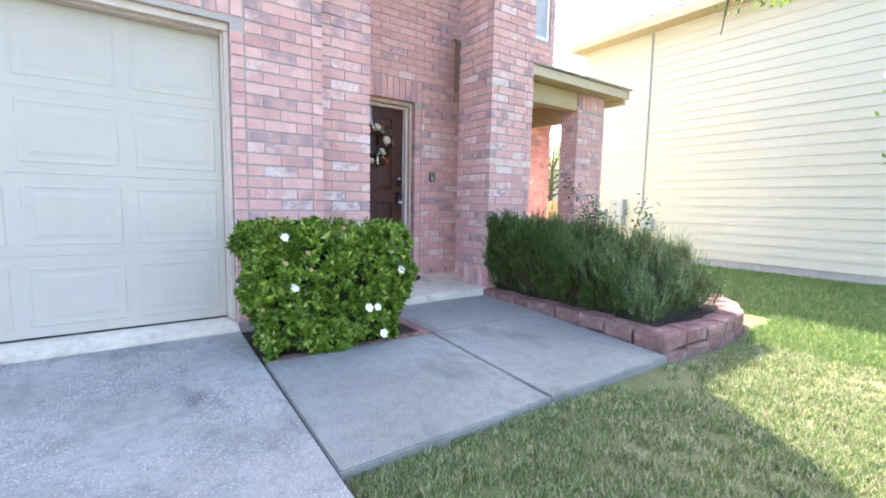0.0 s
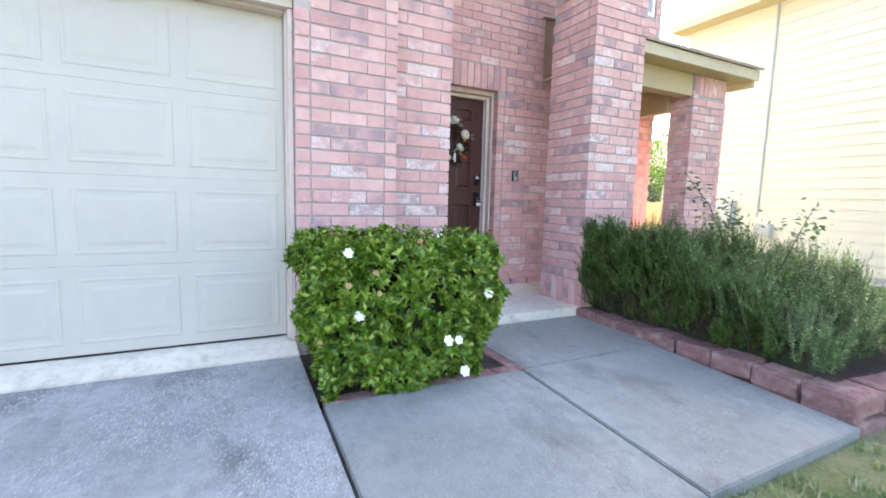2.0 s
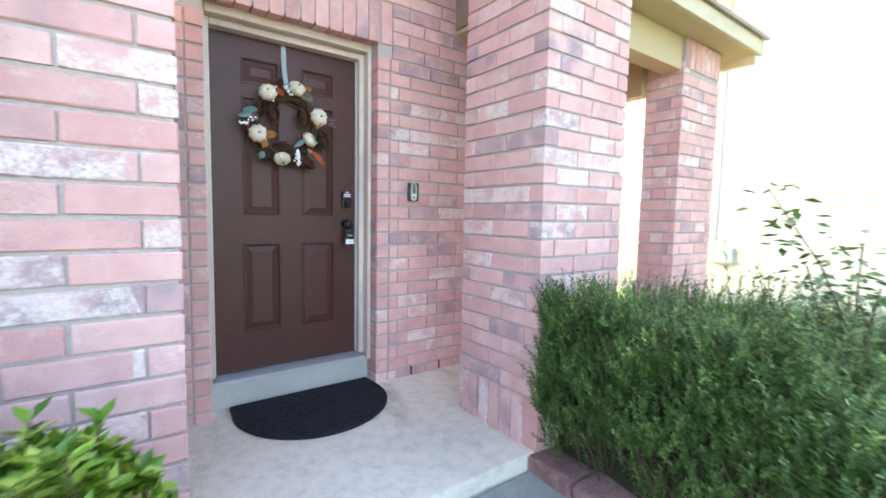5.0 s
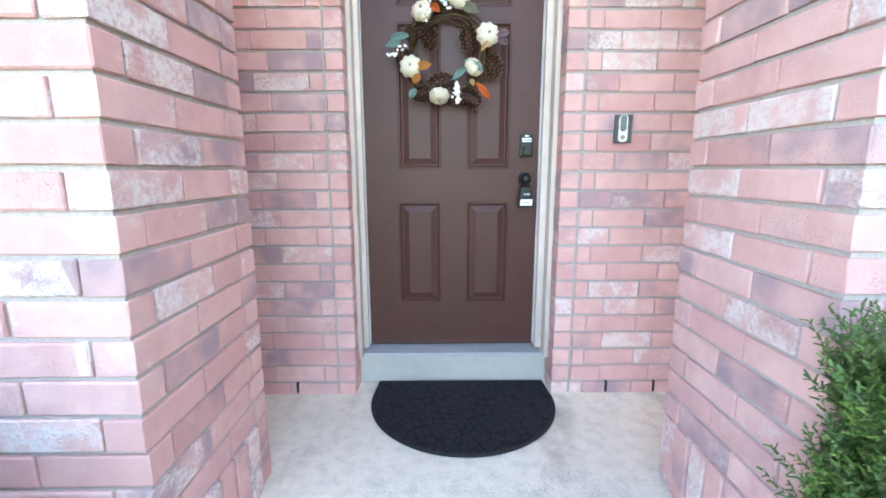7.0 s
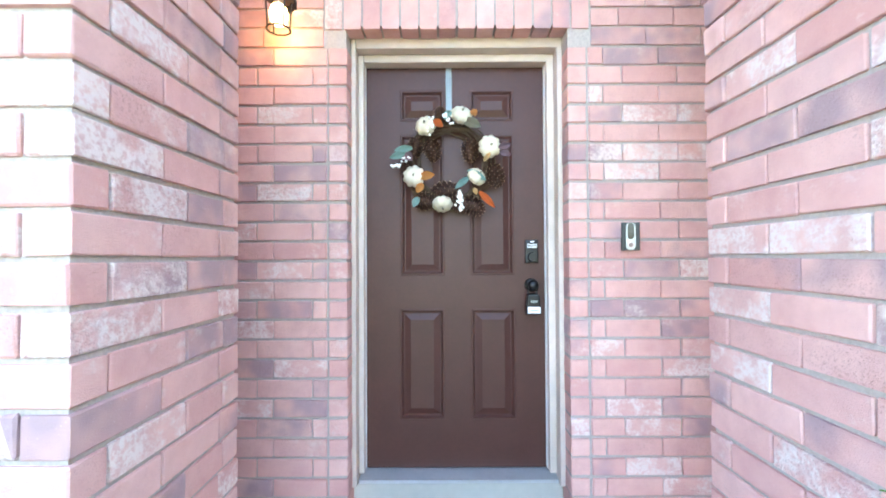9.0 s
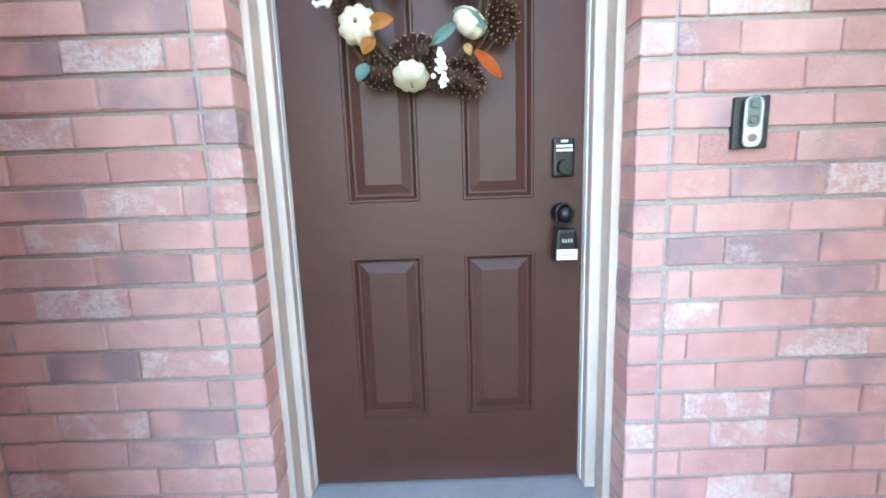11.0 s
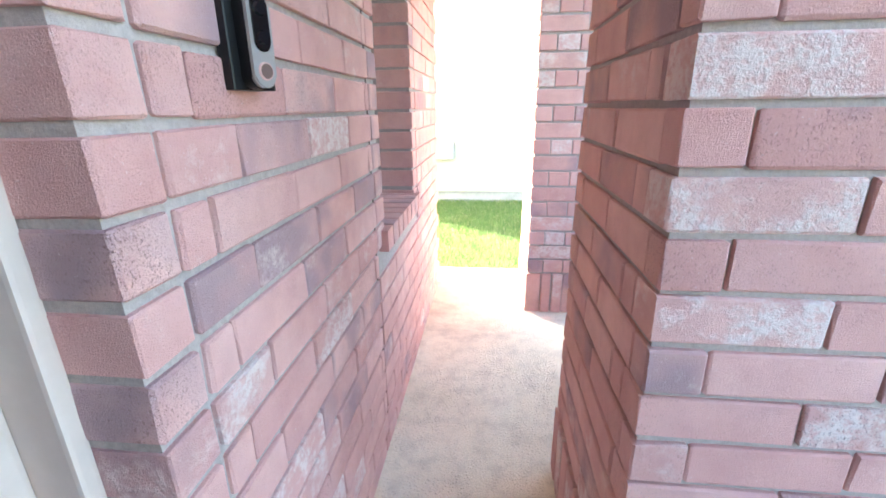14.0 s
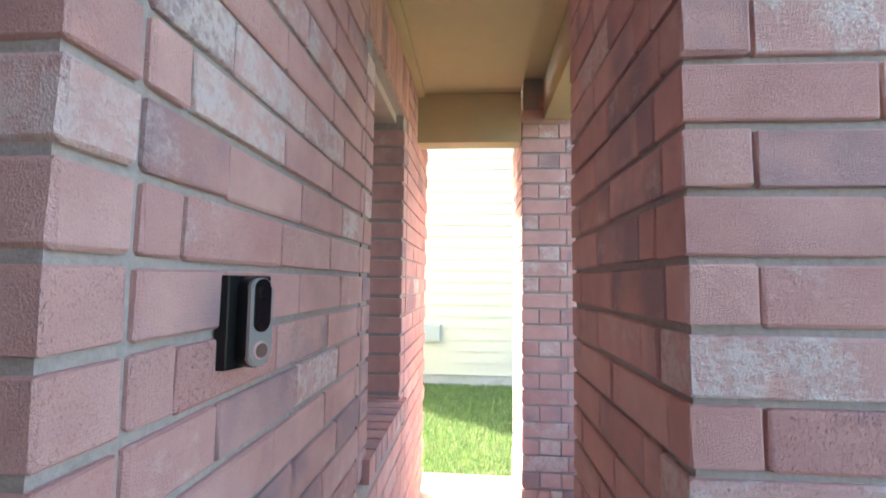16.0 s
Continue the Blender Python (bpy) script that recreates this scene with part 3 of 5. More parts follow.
def hip_roof(name, x0, x1, y0, y1, ze, zr, label):
    bm = bmesh.new()
    d = min((x1 - x0), (y1 - y0)) / 2
    lo = [bm.verts.new(c) for c in ((x0, y0, ze), (x1, y0, ze), (x1, y1, ze), (x0, y1, ze))]
    up = [bm.verts.new(c) for c in ((x0, y0, ze + 0.16), (x1, y0, ze + 0.16), (x1, y1, ze + 0.16), (x0, y1, ze + 0.16))]
    if x1 - x0 > y1 - y0:
        a, b = bm.verts.new((x0 + d, (y0 + y1) / 2, zr)), bm.verts.new((x1 - d, (y0 + y1) / 2, zr))
        tops = [(up[0], up[1], b, a), (up[1], up[2], b), (up[2], up[3], a, b), (up[3], up[0], a)]
    else:
        a, b = bm.verts.new(((x0 + x1) / 2, y0 + d, zr)), bm.verts.new(((x0 + x1) / 2, y1 - d, zr))
        tops = [(up[0], up[1], a), (up[1], up[2], b, a), (up[2], up[3], b), (up[3], up[0], a, b)]
    bm.faces.new(lo)
    for i in range(4):
        bm.faces.new((lo[i], lo[(i + 1) % 4], up[(i + 1) % 4], up[i]))
    for f in tops:
        bm.faces.new(f)
    return structure(name, bm, SHINGLE, label, "roof")


# both roofs stay out of view; added to cast the house shadow
hip_roof("roof_main", -5.5, 5.95, 4.7, 14.3, TOP + 0.004, 8.0, "unseen hip roof added for the house shadow")
hip_roof("roof_wing", -5.5, 4.15, 3.45, 9.0, TOP + 0.008, 7.4, "unseen hip roof over the garage wing, added for its shadow")

# ---- porch roof over the passage ----
porch_roof = thing("porch_roof", "small shed porch roof with cream fascia and shingles", "porch roof", kind="structure")
bm = bmesh.new()
box(bm, 3.98, 6.17, 3.985, 4.02, 2.60, 2.72, 0.004)
part("fascia", bm, FASCIA, porch_roof)
bm = bmesh.new()
vs = box(bm, 3.98, 6.2, 3.955, 5.13, 2.72, 2.75)
for v in vs:
    v.co.z += (v.co.y - 3.955) * 0.36
part("shingles", bm, SHINGLE, porch_roof, "curled grey-brown shingles")
bm = bmesh.new()
box(bm, 3.70, 6.15, 4.505, 5.125, 2.50, 2.53)
part("ceiling_board", bm, TRIM2, porch_roof, "tan painted porch ceiling")
bm = bmesh.new()
box(bm, 3.98, 6.15, 4.024, 4.503, 2.605, 2.63)
part("soffit", bm, TRIM2, porch_roof)
bm = bmesh.new()
box(bm, 3.98, 5.243, 4.215, 4.37, 2.35, 2.60, 0.004)
part("beam", bm, TRIM2, porch_roof)
bm = bmesh.new()
box(bm, 5.20, 5.32, 4.505, 5.128, 2.205, 2.498, 0.004)
part("beam", bm, TRIM2, porch_roof)
bm = bmesh.new()
box(bm, 4.0, 5.26, 5.06, 5.125, 2.475, 2.497, 0.002)
part("trim_board", bm, TRIM2, porch_roof)
bm = bmesh.new()
vs = box(bm, 3.70, 3.74, 4.53, 5.125, 2.54, 2.98)
for v in vs:
    if v.co.z > 2.8:
        v.co.z += (v.co.y - 4.53) * 0.42
part("rake_board", bm, simple("dark weathered board", (150, 128, 112), 0.8, 0, 0.2, 20), porch_roof)
bm = bmesh.new()
vs = box(bm, 3.66, 3.99, 4.53, 5.125, 2.985, 3.01)
for v in vs:
    v.co.z += (v.co.y - 4.53) * 0.42
part("shingles", bm, SHINGLE, porch_roof)
bm = bmesh.new()
vs = box(bm, 6.11, 6.15, 4.03, 5.125, 2.53, 2.72)
for v in vs:
    if v.co.z > 2.6:
        v.co.z += (v.co.y - 4.0) * 0.36
part("rake_board", bm, FASCIA, porch_roof)

socket = thing("ceiling_lamp_socket", "small dark bare lamp socket on the porch ceiling", "lamp socket", (4.16, 4.905, 2.5))
bm = bmesh.new()
tube(bm, (0, 0, 0), (0, 0, -0.012), 0.03)
part("base_plate", bm, BLACK, socket)
socket.scale = (0.62, 0.62, 0.8)
bm = bmesh.new()
tube(bm, (0, 0, -0.012), (0, 0, -0.05), 0.016, 0.02)
part("socket", bm, BLACK, socket)

# ---- windows ----
def window(name, x0, x1, z0, z1, y, label, mat, rail=True):
    w = thing(name, label, "window", ((x0 + x1) / 2, y, z0), kind="structure")
    w.location = (0, 0, 0)
    f = 0.05
    for nm, a in (("jamb", (x0, x0 + f, y, y + 0.07, z0, z1)), ("jamb", (x1 - f, x1, y, y + 0.07, z0, z1)),
                  ("head", (x0 + f, x1 - f, y, y + 0.07, z1 - f, z1)), ("sill", (x0 + f, x1 - f, y, y + 0.07, z0, z0 + f))):
        boxpart(nm, w, mat, *a, 0.004)
    if rail:
        zm = (z0 + z1) / 2 - 0.02
        boxpart("meeting_rail", w, mat, x0 + f, x1 - f, y - 0.012, y + 0.05, zm - 0.025, zm + 0.025, 0.004)
        boxpart("sash_lock", w, mat, x0 + 0.012, x0 + 0.05, y - 0.022, y - 0.002, zm + 0.03, zm + 0.09, 0.004)
    # without a rail the pane is pale grey: the reflected sky is painted in
    boxpart("pane", w, GLASS if rail else simple("pane with sky reflection in its colour", (176, 180, 184), 0.4),  x0 + f, x1 - f, y + 0.03, y + 0.036, z0 + f, z1 - f, 0)
    boxpart("blind", w, simple("closed blind", (190, 186, 178), 0.8), x0 + f, x1 - f, y + 0.09, y + 0.10, z0 + f, z1 - f, 0)
    return w


window("window_1", 4.135, 4.755, 0.85, 2.195, 5.285, "narrow single-hung window with tan frame beside the porch", TRIM)
bm = bmesh.new()
box(bm, 4.125, 4.765, 5.15, 5.28, 2.16, 2.212, 0.003)
structure("trim", bm, TRIM, "cream head trim under the window lintel", "trim")
window("window_2", 4.81, 5.59, 3.63, 4.94, 5.12, "upstairs window with white frame", simple("white vinyl", (236, 236, 234), 0.5, 0, 0.03), False)

# ---- front door ----
door = thing("door_1", "dark brown six-panel front door, closed", "door", kind="structure")
DX0, DX1, DY, DZ0, DZ1 = 2.095, 3.01, 5.33, 0.185, 2.22
bm = bmesh.new()
panels = [(2.268, 2.492, 1.945, 2.105), (2.625, 2.848, 1.945, 2.105), (2.268, 2.492, 1.155, 1.875), (2.625, 2.848, 1.155, 1.875), (2.262, 2.492, 0.425, 0.985), (2.625, 2.852, 0.425, 0.985)]
cells(bm, DX0, DX1, DZ0, DZ1, panels, lambda a, b, c, d: box(bm, a, b, DY, DY + 0.045, c, d))
bmesh.ops.remove_doubles(bm, verts=bm.verts, dist=0.0001)
part("leaf", bm, DOORP, door)
for x0, x1, z0, z1 in panels:
    bm = bmesh.new()
    rings = []
    for inset, dep in ((0.0, 0.0), (0.004, -0.003), (0.010, -0.003), (0.020, 0.012), (0.026, 0.012), (0.056, 0.001), (0.060, 0.001)):
        rings.append([bm.verts.new((x, DY + dep, z)) for x, z in ((x0 + inset, z0 + inset), (x1 - inset, z0 + inset), (x1 - inset, z1 - inset), (x0 + inset, z1 - inset))])
    for r, q in zip(rings, rings[1:]):
        for i in range(4):
            bm.faces.new((r[i], r[(i + 1) % 4], q[(i + 1) % 4], q[i]))
    bm.faces.new(rings[-1])
    part("panel", bm, DOORP, door)
# frame and moulding
for x0, x1 in ((2.043, 2.066), (3.040, 3.065)):
    boxpart("jamb", door, TRIM, x0, x1, 5.20, 5.40, 0.152, 2.32, 0.006)
for x0, x1 in ((2.066, 2.0935), (3.004, 3.040)):
    boxpart("stop", door, TRIM, x0, x1, 5.262, 5.40, 0.186, 2.26, 0.008)
boxpart("stop", door, simple("white weatherstrip", (232, 232, 228), 0.5), 2.0875, 2.0955, 5.30, 5.33, 0.19, 2.235, 0.001, "white weatherstrip")
boxpart("stop", door, simple("white weatherstrip", (232, 232, 228), 0.5), 3.0005, 3.0085, 5.30, 5.33, 0.19, 2.235, 0.001, "white weatherstrip")
boxpart("head", door, TRIM, 2.068, 3.042, 5.20, 5.40, 2.262, 2.32, 0.006)
boxpart("head_stop", door, TRIM, 2.095, 3.009, 5.262, 5.40, 2.222, 2.260, 0.006)
bm = bmesh.new()
vs = box(bm, 2.07, 3.04, 5.236, 5.40, 0.152, 0.182)
for v in vs:
    if v.co.y < 5.3 and v.co.z > 0.16:
        v.co.z = 0.168
part("threshold", bm, METAL, door, "grey metal threshold")
bm = bmesh.new()
box(bm, 2.046, 3.062, 5.24, 5.41, 0.0, 0.15, 0.004)
structure("door_step", bm, STEPP, "grey painted step under the door", "step")

lock = thing("keypad_deadbolt", "black keypad deadbolt with white keys on the door", "door lock", (2.934, DY, 1.275))
bm = bmesh.new()
box(bm, -0.032, 0.032, -0.026, 0, -0.058, 0.058, 0.008)
part("housing", bm, BLACK, lock)
bm = bmesh.new()
tube(bm, (0, -0.026, -0.028), (0, -0.05, -0.028), 0.024, 0.021, 20)
part("turn_knob", bm, BLACK, lock)
for i in range(5):
    for j in range(2):
        bm = bmesh.new()
        box(bm, -0.024 + i * 0.01, -0.016 + i * 0.01, -0.029, -0.0265, 0.018 + j * 0.012, 0.026 + j * 0.012)
        part("key", bm, LABELW, lock)
bm = bmesh.new()
box(bm, -0.01, 0.01, -0.029, -0.0265, 0.045, 0.052)
part("logo_plate", bm, LABELW, lock)

knob = thing("door_knob", "round black door knob with a black rose plate", "door knob", (2.932, DY, 1.105))
bm = bmesh.new()
tube(bm, (0, 0, 0), (0, -0.012, 0), 0.033, 0.031, 24)
part("rose", bm, BLACK, knob)
bm = bmesh.new()
tube(bm, (0, -0.012, 0), (0, -0.045, 0), 0.012, 0.014, 16)
ball(bm, (0, -0.058, 0), 0.027, 1, 0.75, 1, 3)
part("knob", bm, BLACK, knob, smooth=True)

lockbox = thing("key_lockbox", "black key lockbox with white label hanging on the knob", "lockbox", (2.930, DY - 0.045, 1.018))
bm = bmesh.new()
vs = box(bm, -0.036, 0.036, -0.038, 0.012, -0.055, 0.045, 0.010)
for v in bm.verts:
    if v.co.z > 0:
        v.co.x *= 1 - 0.25 * v.co.z / 0.045
part("body", bm, BLACK, lockbox)
bm = bmesh.new()
pts = [(-0.02, 0, 0.04), (-0.022, 0, 0.09)] + [(0.022 * math.cos(a), 0, 0.095 + 0.022 * math.sin(a)) for a in np.linspace(math.pi, 0, 9)] + [(0.022, 0, 0.09), (0.02, 0, 0.04)]
for a, b in zip(pts, pts[1:]):
    tube(bm, a, b, 0.0045, None, 8)
part("shackle", bm, BLACK, lockbox)
bm = bmesh.new()
box(bm, -0.031, 0.031, -0.0405, -0.0385, -0.048, -0.016, 0.001)
lab = part("label", bm, LABELW, lockbox, "white sticker with a grey line")
bm = bmesh.new()
box(bm, -0.02, 0.02, -0.042, -0.0412, -0.036, -0.03)
part("print", bm, BOXGREY, lab)
for i in range(4):
    bm = bmesh.new()
    box(bm, -0.015 + i * 0.0085, -0.010 + i * 0.0085, -0.0405, -0.0385, 0.005, 0.016)
    part("dial_mark", bm, BOXGREY, lockbox)

bell = thing("video_doorbell", "silver and black video doorbell on a black wedge", "doorbell", (3.338, 5.106, 1.338))

def pill(bm, x0, x1, y0, y1, z0, z1, r, bevel=0.002):
    """An upright plate with rounded corners, from y0 (front) to y1."""
    ring = [(cx + r * math.cos(a), cz + r * math.sin(a))
            for cx, cz, a0 in ((x1 - r, z1 - r, 0), (x0 + r, z1 - r, 90), (x0 + r, z0 + r, 180), (x1 - r, z0 + r, 270))
            for a in (radians(a0 + k * 15) for k in range(7))]
    front, back = ([bm.verts.new((x, y, z)) for x, z in ring] for y in (y0, y1))
    f = bm.faces.new(front)
    bm.faces.new(back[::-1])
    for k in range(len(ring)):
        bm.faces.new((front[k], back[k], back[k - 1], front[k - 1]))
    if bevel:
        bmesh.ops.bevel(bm, geom=list(f.edges), offset=bevel, segments=2, affect="EDGES")


bm = bmesh.new()
vs = box(bm, -0.037, 0.034, -0.026, 0.004, -0.064, 0.064, 0.003)
for v in bm.verts:
    if v.co.y < -0.01:
        v.co.y -= 0.36 * (v.co.x + 0.034) - 0.012
part("wedge", bm, BLACK, bell)
turned = []
bm = bmesh.new()
pill(bm, -0.0195, 0.0195, -0.052, -0.030, -0.061, 0.061, 0.0175)
turned.append(part("body", bm, SILVER, bell, "satin silver rounded body"))
bm = bmesh.new()
pill(bm, -0.0205, 0.0205, -0.046, -0.012, -0.0625, 0.0625, 0.0178)
turned.append(part("back_shell", bm, BLACK, bell))
bm = bmesh.new()
pill(bm, -0.0138, 0.0138, -0.0545, -0.0515, -0.014, 0.0595, 0.0130, 0.001)
plate = part("lens_plate", bm, simple("glossy black glass", (14, 15, 18), 0.12, 0, 0.1, 30, 0), bell, "glossy black camera window")
turned.append(plate)
bm = bmesh.new()
tube(bm, (0, -0.0543, 0.040), (0, -0.0580, 0.040), 0.010, 0.008, 20)
part("lens", bm, simple("lens glass", (16, 18, 24), 0.1), plate)
bm = bmesh.new()
tube(bm, (0, -0.0543, 0.004), (0, -0.0572, 0.004), 0.010, 0.008, 20)
part("sensor", bm, simple("sensor glass", (20, 20, 26), 0.12), plate)
bm = bmesh.new()
tube(bm, (0, -0.0515, -0.039), (0, -0.0545, -0.039), 0.0125, 0.0118, 28)
ring = part("button_ring", bm, glow_material("pale button ring", (196, 160, 154), 0.02), bell, "pale pink light ring")
turned.append(ring)
bm = bmesh.new()
tube(bm, (0, -0.0542, -0.039), (0, -0.0556, -0.039), 0.0102, 0.0096, 24)
part("button", bm, simple("brown button", (104, 82, 76), 0.3), ring, "round dark brown button")
for ob in turned:
    ob.location.x = 0.006
    ob.rotation_euler = (0, 0, radians(-20))

MATX, MATA, MATB, MATC = 2.596, 0.450, 0.44, 0.18
MAT_EDGE = [(MATA * 0.972, MATC)] + [(MATA * math.cos(a), -MATB * math.sin(a)) for a in np.linspace(-0.12, math.pi + 0.12, 61)] + [(-MATA * 0.972, MATC)]
mat_ob = thing("doormat", "black half-round rubber doormat with a pebble pattern", "doormat", (MATX, 5.03, 0.0))
bm = bmesh.new()
top = [bm.verts.new((x, y, 0.012)) for x, y in MAT_EDGE]
f = bm.faces.new(top)
bmesh.ops.extrude_face_region(bm, geom=[f])
for v in top:
    v.co.z = 0.0
part("pad", bm, RUBBER, mat_ob)
bm = bmesh.new()
ring_pts = [(x, y, 0.011) for x, y in MAT_EDGE]
for a, b in zip(ring_pts, ring_pts[1:]):
    tube(bm, a, b, 0.008, None, 6)
tube(bm, ring_pts[0], ring_pts[-1], 0.008, None, 6)
part("rim", bm, simple("black rubber rim", (20, 20, 22), 0.8), mat_ob)

lamp = thing("wall_lantern", "small dark wall lantern with a lit warm bulb", "wall lamp", (1.766, 5.108, 2.365))
bm = bmesh.new()
tube(bm, (0, 0.004, 0.06), (0, -0.016, 0.06), 0.05, 0.045, 20)
part("back_plate", bm, BLACK, lamp)
bm = bmesh.new()
for a, b in (((0, -0.01, 0.06), (0, -0.07, 0.11)), ((0, -0.07, 0.11), (0, -0.10, 0.09))):
    tube(bm, a, b, 0.008)
part("arm", bm, BLACK, lamp)
bm = bmesh.new()
tube(bm, (0, -0.10, 0.03), (0, -0.10, 0.10), 0.065, 0.012, 20)
part("cap", bm, BLACK, lamp)
bm = bmesh.new()
tube(bm, (0, -0.10, 0.03), (0, -0.10, 0.0), 0.018)
part("socket", bm, SILVER, lamp)
bm = bmesh.new()
ball(bm, (0, -0.10, -0.045), 0.040, 1, 1, 1.3, 3)
part("bulb", bm, glow_material("warm lit bulb", (255, 206, 132), 1.6), lamp, "lit warm white bulb", True)
warm = new("bulb_light", bpy.data.lights.new("bulb_light", "POINT"))
for i in range(4):
    a = math.pi / 4 + i * math.pi / 2
    bm = bmesh.new()
    tube(bm, (0.058 * math.cos(a), -0.10 + 0.058 * math.sin(a), 0.03), (0.05 * math.cos(a), -0.10 + 0.05 * math.sin(a), -0.11), 0.004, None, 6)
    part("cage_bar", bm, BLACK, lamp)
bm = bmesh.new()
for i in range(20):
    a, b = i * math.pi / 10, (i + 1) * math.pi / 10
    tube(bm, (0.05 * math.cos(a), -0.10 + 0.05 * math.sin(a), -0.11), (0.05 * math.cos(b), -0.10 + 0.05 * math.sin(b), -0.11), 0.005, None, 6)
part("cage_ring", bm, BLACK, lamp)
warm.data.energy, warm.data.color, warm.data.shadow_soft_size = 0.11, (1.0, 0.50, 0.18), 0.04
warm.location = (1.766, 5.008, 2.23)

# ---- garage door ----
gar = thing("door_2", "closed off-white raised-panel garage door", "garage door", kind="structure")
for r in range(4):
    z0 = 0.02 + r * 0.55
    bm = bmesh.new()
    box(bm, -4.2, 0.567, 3.955, 3.995, z0, z0 + 0.5492, 0.0025)
    sec = part("section", bm, GARAGE, gar)
    for c in range(8):
        x1 = 0.52 - c * 0.61
        bm = bmesh.new()
        rings = []
        for inset, y in ((0.0, 3.9545), (0.006, 3.9515), (0.018, 3.9515), (0.024, 3.9537), (0.05, 3.9537), (0.075, 3.9505)):
            rings.append([bm.verts.new((x, y, z)) for x, z in ((x1 - 0.53 + inset, z0 + 0.07 + inset), (x1 - inset, z0 + 0.07 + inset), (x1 - inset, z0 + 0.475 - inset), (x1 - 0.53 + inset, z0 + 0.475 - inset))])
        for a, b in zip(rings, rings[1:]):
            for i in range(4):
                bm.faces.new((a[i], a[(i + 1) % 4], b[(i + 1) % 4], b[i]))
        bm.faces.new(rings[-1])
        part("panel", bm, GARAGE, sec)
boxpart("bottom_seal", gar, BLACK, -4.2, 0.567, 3.95, 3.99, 0.011, 0.019, 0)
boxpart("jamb", gar, TRIM, 0.57, 0.616, 3.87, 4.04, 0.012, 2.29, 0.005)
boxpart("jamb", gar, TRIM, -4.256, -4.205, 3.87, 4.04, 0.012, 2.29, 0.005)
boxpart("head", gar, TRIM, -4.2, 0.568, 3.87, 4.04, 2.22, 2.288, 0.005)
boxpart("head_moulding", gar, TRIM, -4.256, 0.616, 3.80, 3.868, 2.235, 2.29, 0.008)
boxpart("head_moulding", gar, TRIM, -4.27, 0.632, 3.79, 3.826, 2.292, 2.325, 0.006)
boxpart("side_moulding", gar, TRIM, 0.582, 0.616, 3.815, 3.868, 0.012, 2.233, 0.006)


# ---- fast meshes of many small pieces ----
def fast_mesh(name, verts, sides, mat):
    """verts: N pieces x K corners x 3; sides: corner indices of each face of a piece."""
    n, k, _ = verts.shape
    me = bpy.data.meshes.new(name)
    loops = np.concatenate([np.array(f) for f in sides])
    idx = (np.arange(n)[:, None] * k + loops[None, :]).ravel()
    sizes = np.tile(np.array([len(f) for f in sides]), n)
    starts = np.concatenate([[0], np.cumsum(sizes)[:-1]])
    me.vertices.add(n * k)
    me.vertices.foreach_set("co", verts.astype(np.float32).ravel())
    me.loops.add(len(idx))
    me.loops.foreach_set("vertex_index", idx.astype(np.int32))
    me.polygons.add(len(sizes))
    me.polygons.foreach_set("loop_start", starts.astype(np.int32))
    me.polygons.foreach_set("loop_total", sizes.astype(np.int32))
    me.update(calc_edges=True)
    me.validate()
    me.materials.append(mat)
    return new(name, me)


def unit(v):
    return v / np.maximum(np.linalg.norm(v, axis=-1, keepdims=True), 1e-9)


def leaf_verts(p, d, nrm, length, width, fold=0.25):
    """Pointed folded leaves from base p along d, facing nrm."""
    d = unit(d)
    s = unit(np.cross(d, nrm))
    u = unit(np.cross(s, d))
    l, w = length[:, None], width[:, None]
    mid = p + d * l * 0.52 - u * w * fold
    return np.stack([p, mid + s * w * 0.5 + u * w * fold * 1.3, p + d * l - u * l * 0.12, mid - s * w * 0.5 + u * w * fold * 1.3, mid], axis=1)


LEAF_SIDES = [(0, 1, 4), (1, 2, 4), (2, 3, 4), (3, 0, 4)]
gen = np.random.default_rng(11)


# ---- neighbouring house ----
nb = thing("neighbour_house", "cream lap-sided two-storey neighbouring house", "house", kind="structure")
NX, NYA, NYB, NZ, NPITCH = 9.5, -9.0, 7.32, -0.03, 0.178
boxpart("foundation", nb, FOUND, NX + 0.012, NX + 0.4, NYA, NYB, -0.4, NZ, 0.004)
k = 0
z = NZ
while z < 4.78:
    bm = bmesh.new()
    vs = box(bm, NX - 0.018, NX + 0.02, NYA, NYB, z, z + NPITCH + 0.02)
    for v in vs:
        if v.co.z > z + 0.1:
            v.co.x += 0.0175
    part("siding_board", bm, SIDING, nb)
    z += NPITCH
boxpart("wall", nb, SIDING, NX + 0.035, NX + 7, NYA, NYB - 0.01, NZ, 4.83, 0)
boxpart("corner_trim", nb, SIDING, NX - 0.016, NX + 0.08, NYB, NYB + 0.02, NZ, 4.80, 0.003)
boxpart("soffit", nb, TRIM2, NX - 0.45, NX + 0.02, NYA, NYB + 0.16, 4.83, 4.85, 0)
boxpart("fascia", nb, FASCIA, NX - 0.475, NX - 0.452, NYA, NYB + 0.18, 4.80, 4.97, 0.003)
boxpart("fascia", nb, FASCIA, NX - 0.45, NX + 7, NYB + 0.16, NYB + 0.18, 4.80, 4.97, 0.003)
bm = bmesh.new()
vs = box(bm, NX - 0.5, NX + 3.6, NYA, NYB + 0.20, 4.975, 5.02)
for v in vs:
    v.co.z += (v.co.x - NX + 0.5) * 0.45
part("roof", bm, SHINGLE, nb)
bm = bmesh.new()
tube(bm, (NX - 0.03, 5.60, 0.85), (NX - 0.03, 5.60, 4.82), 0.022, None, 8)
part("conduit", bm, BOXGREY, nb)
bm = bmesh.new()
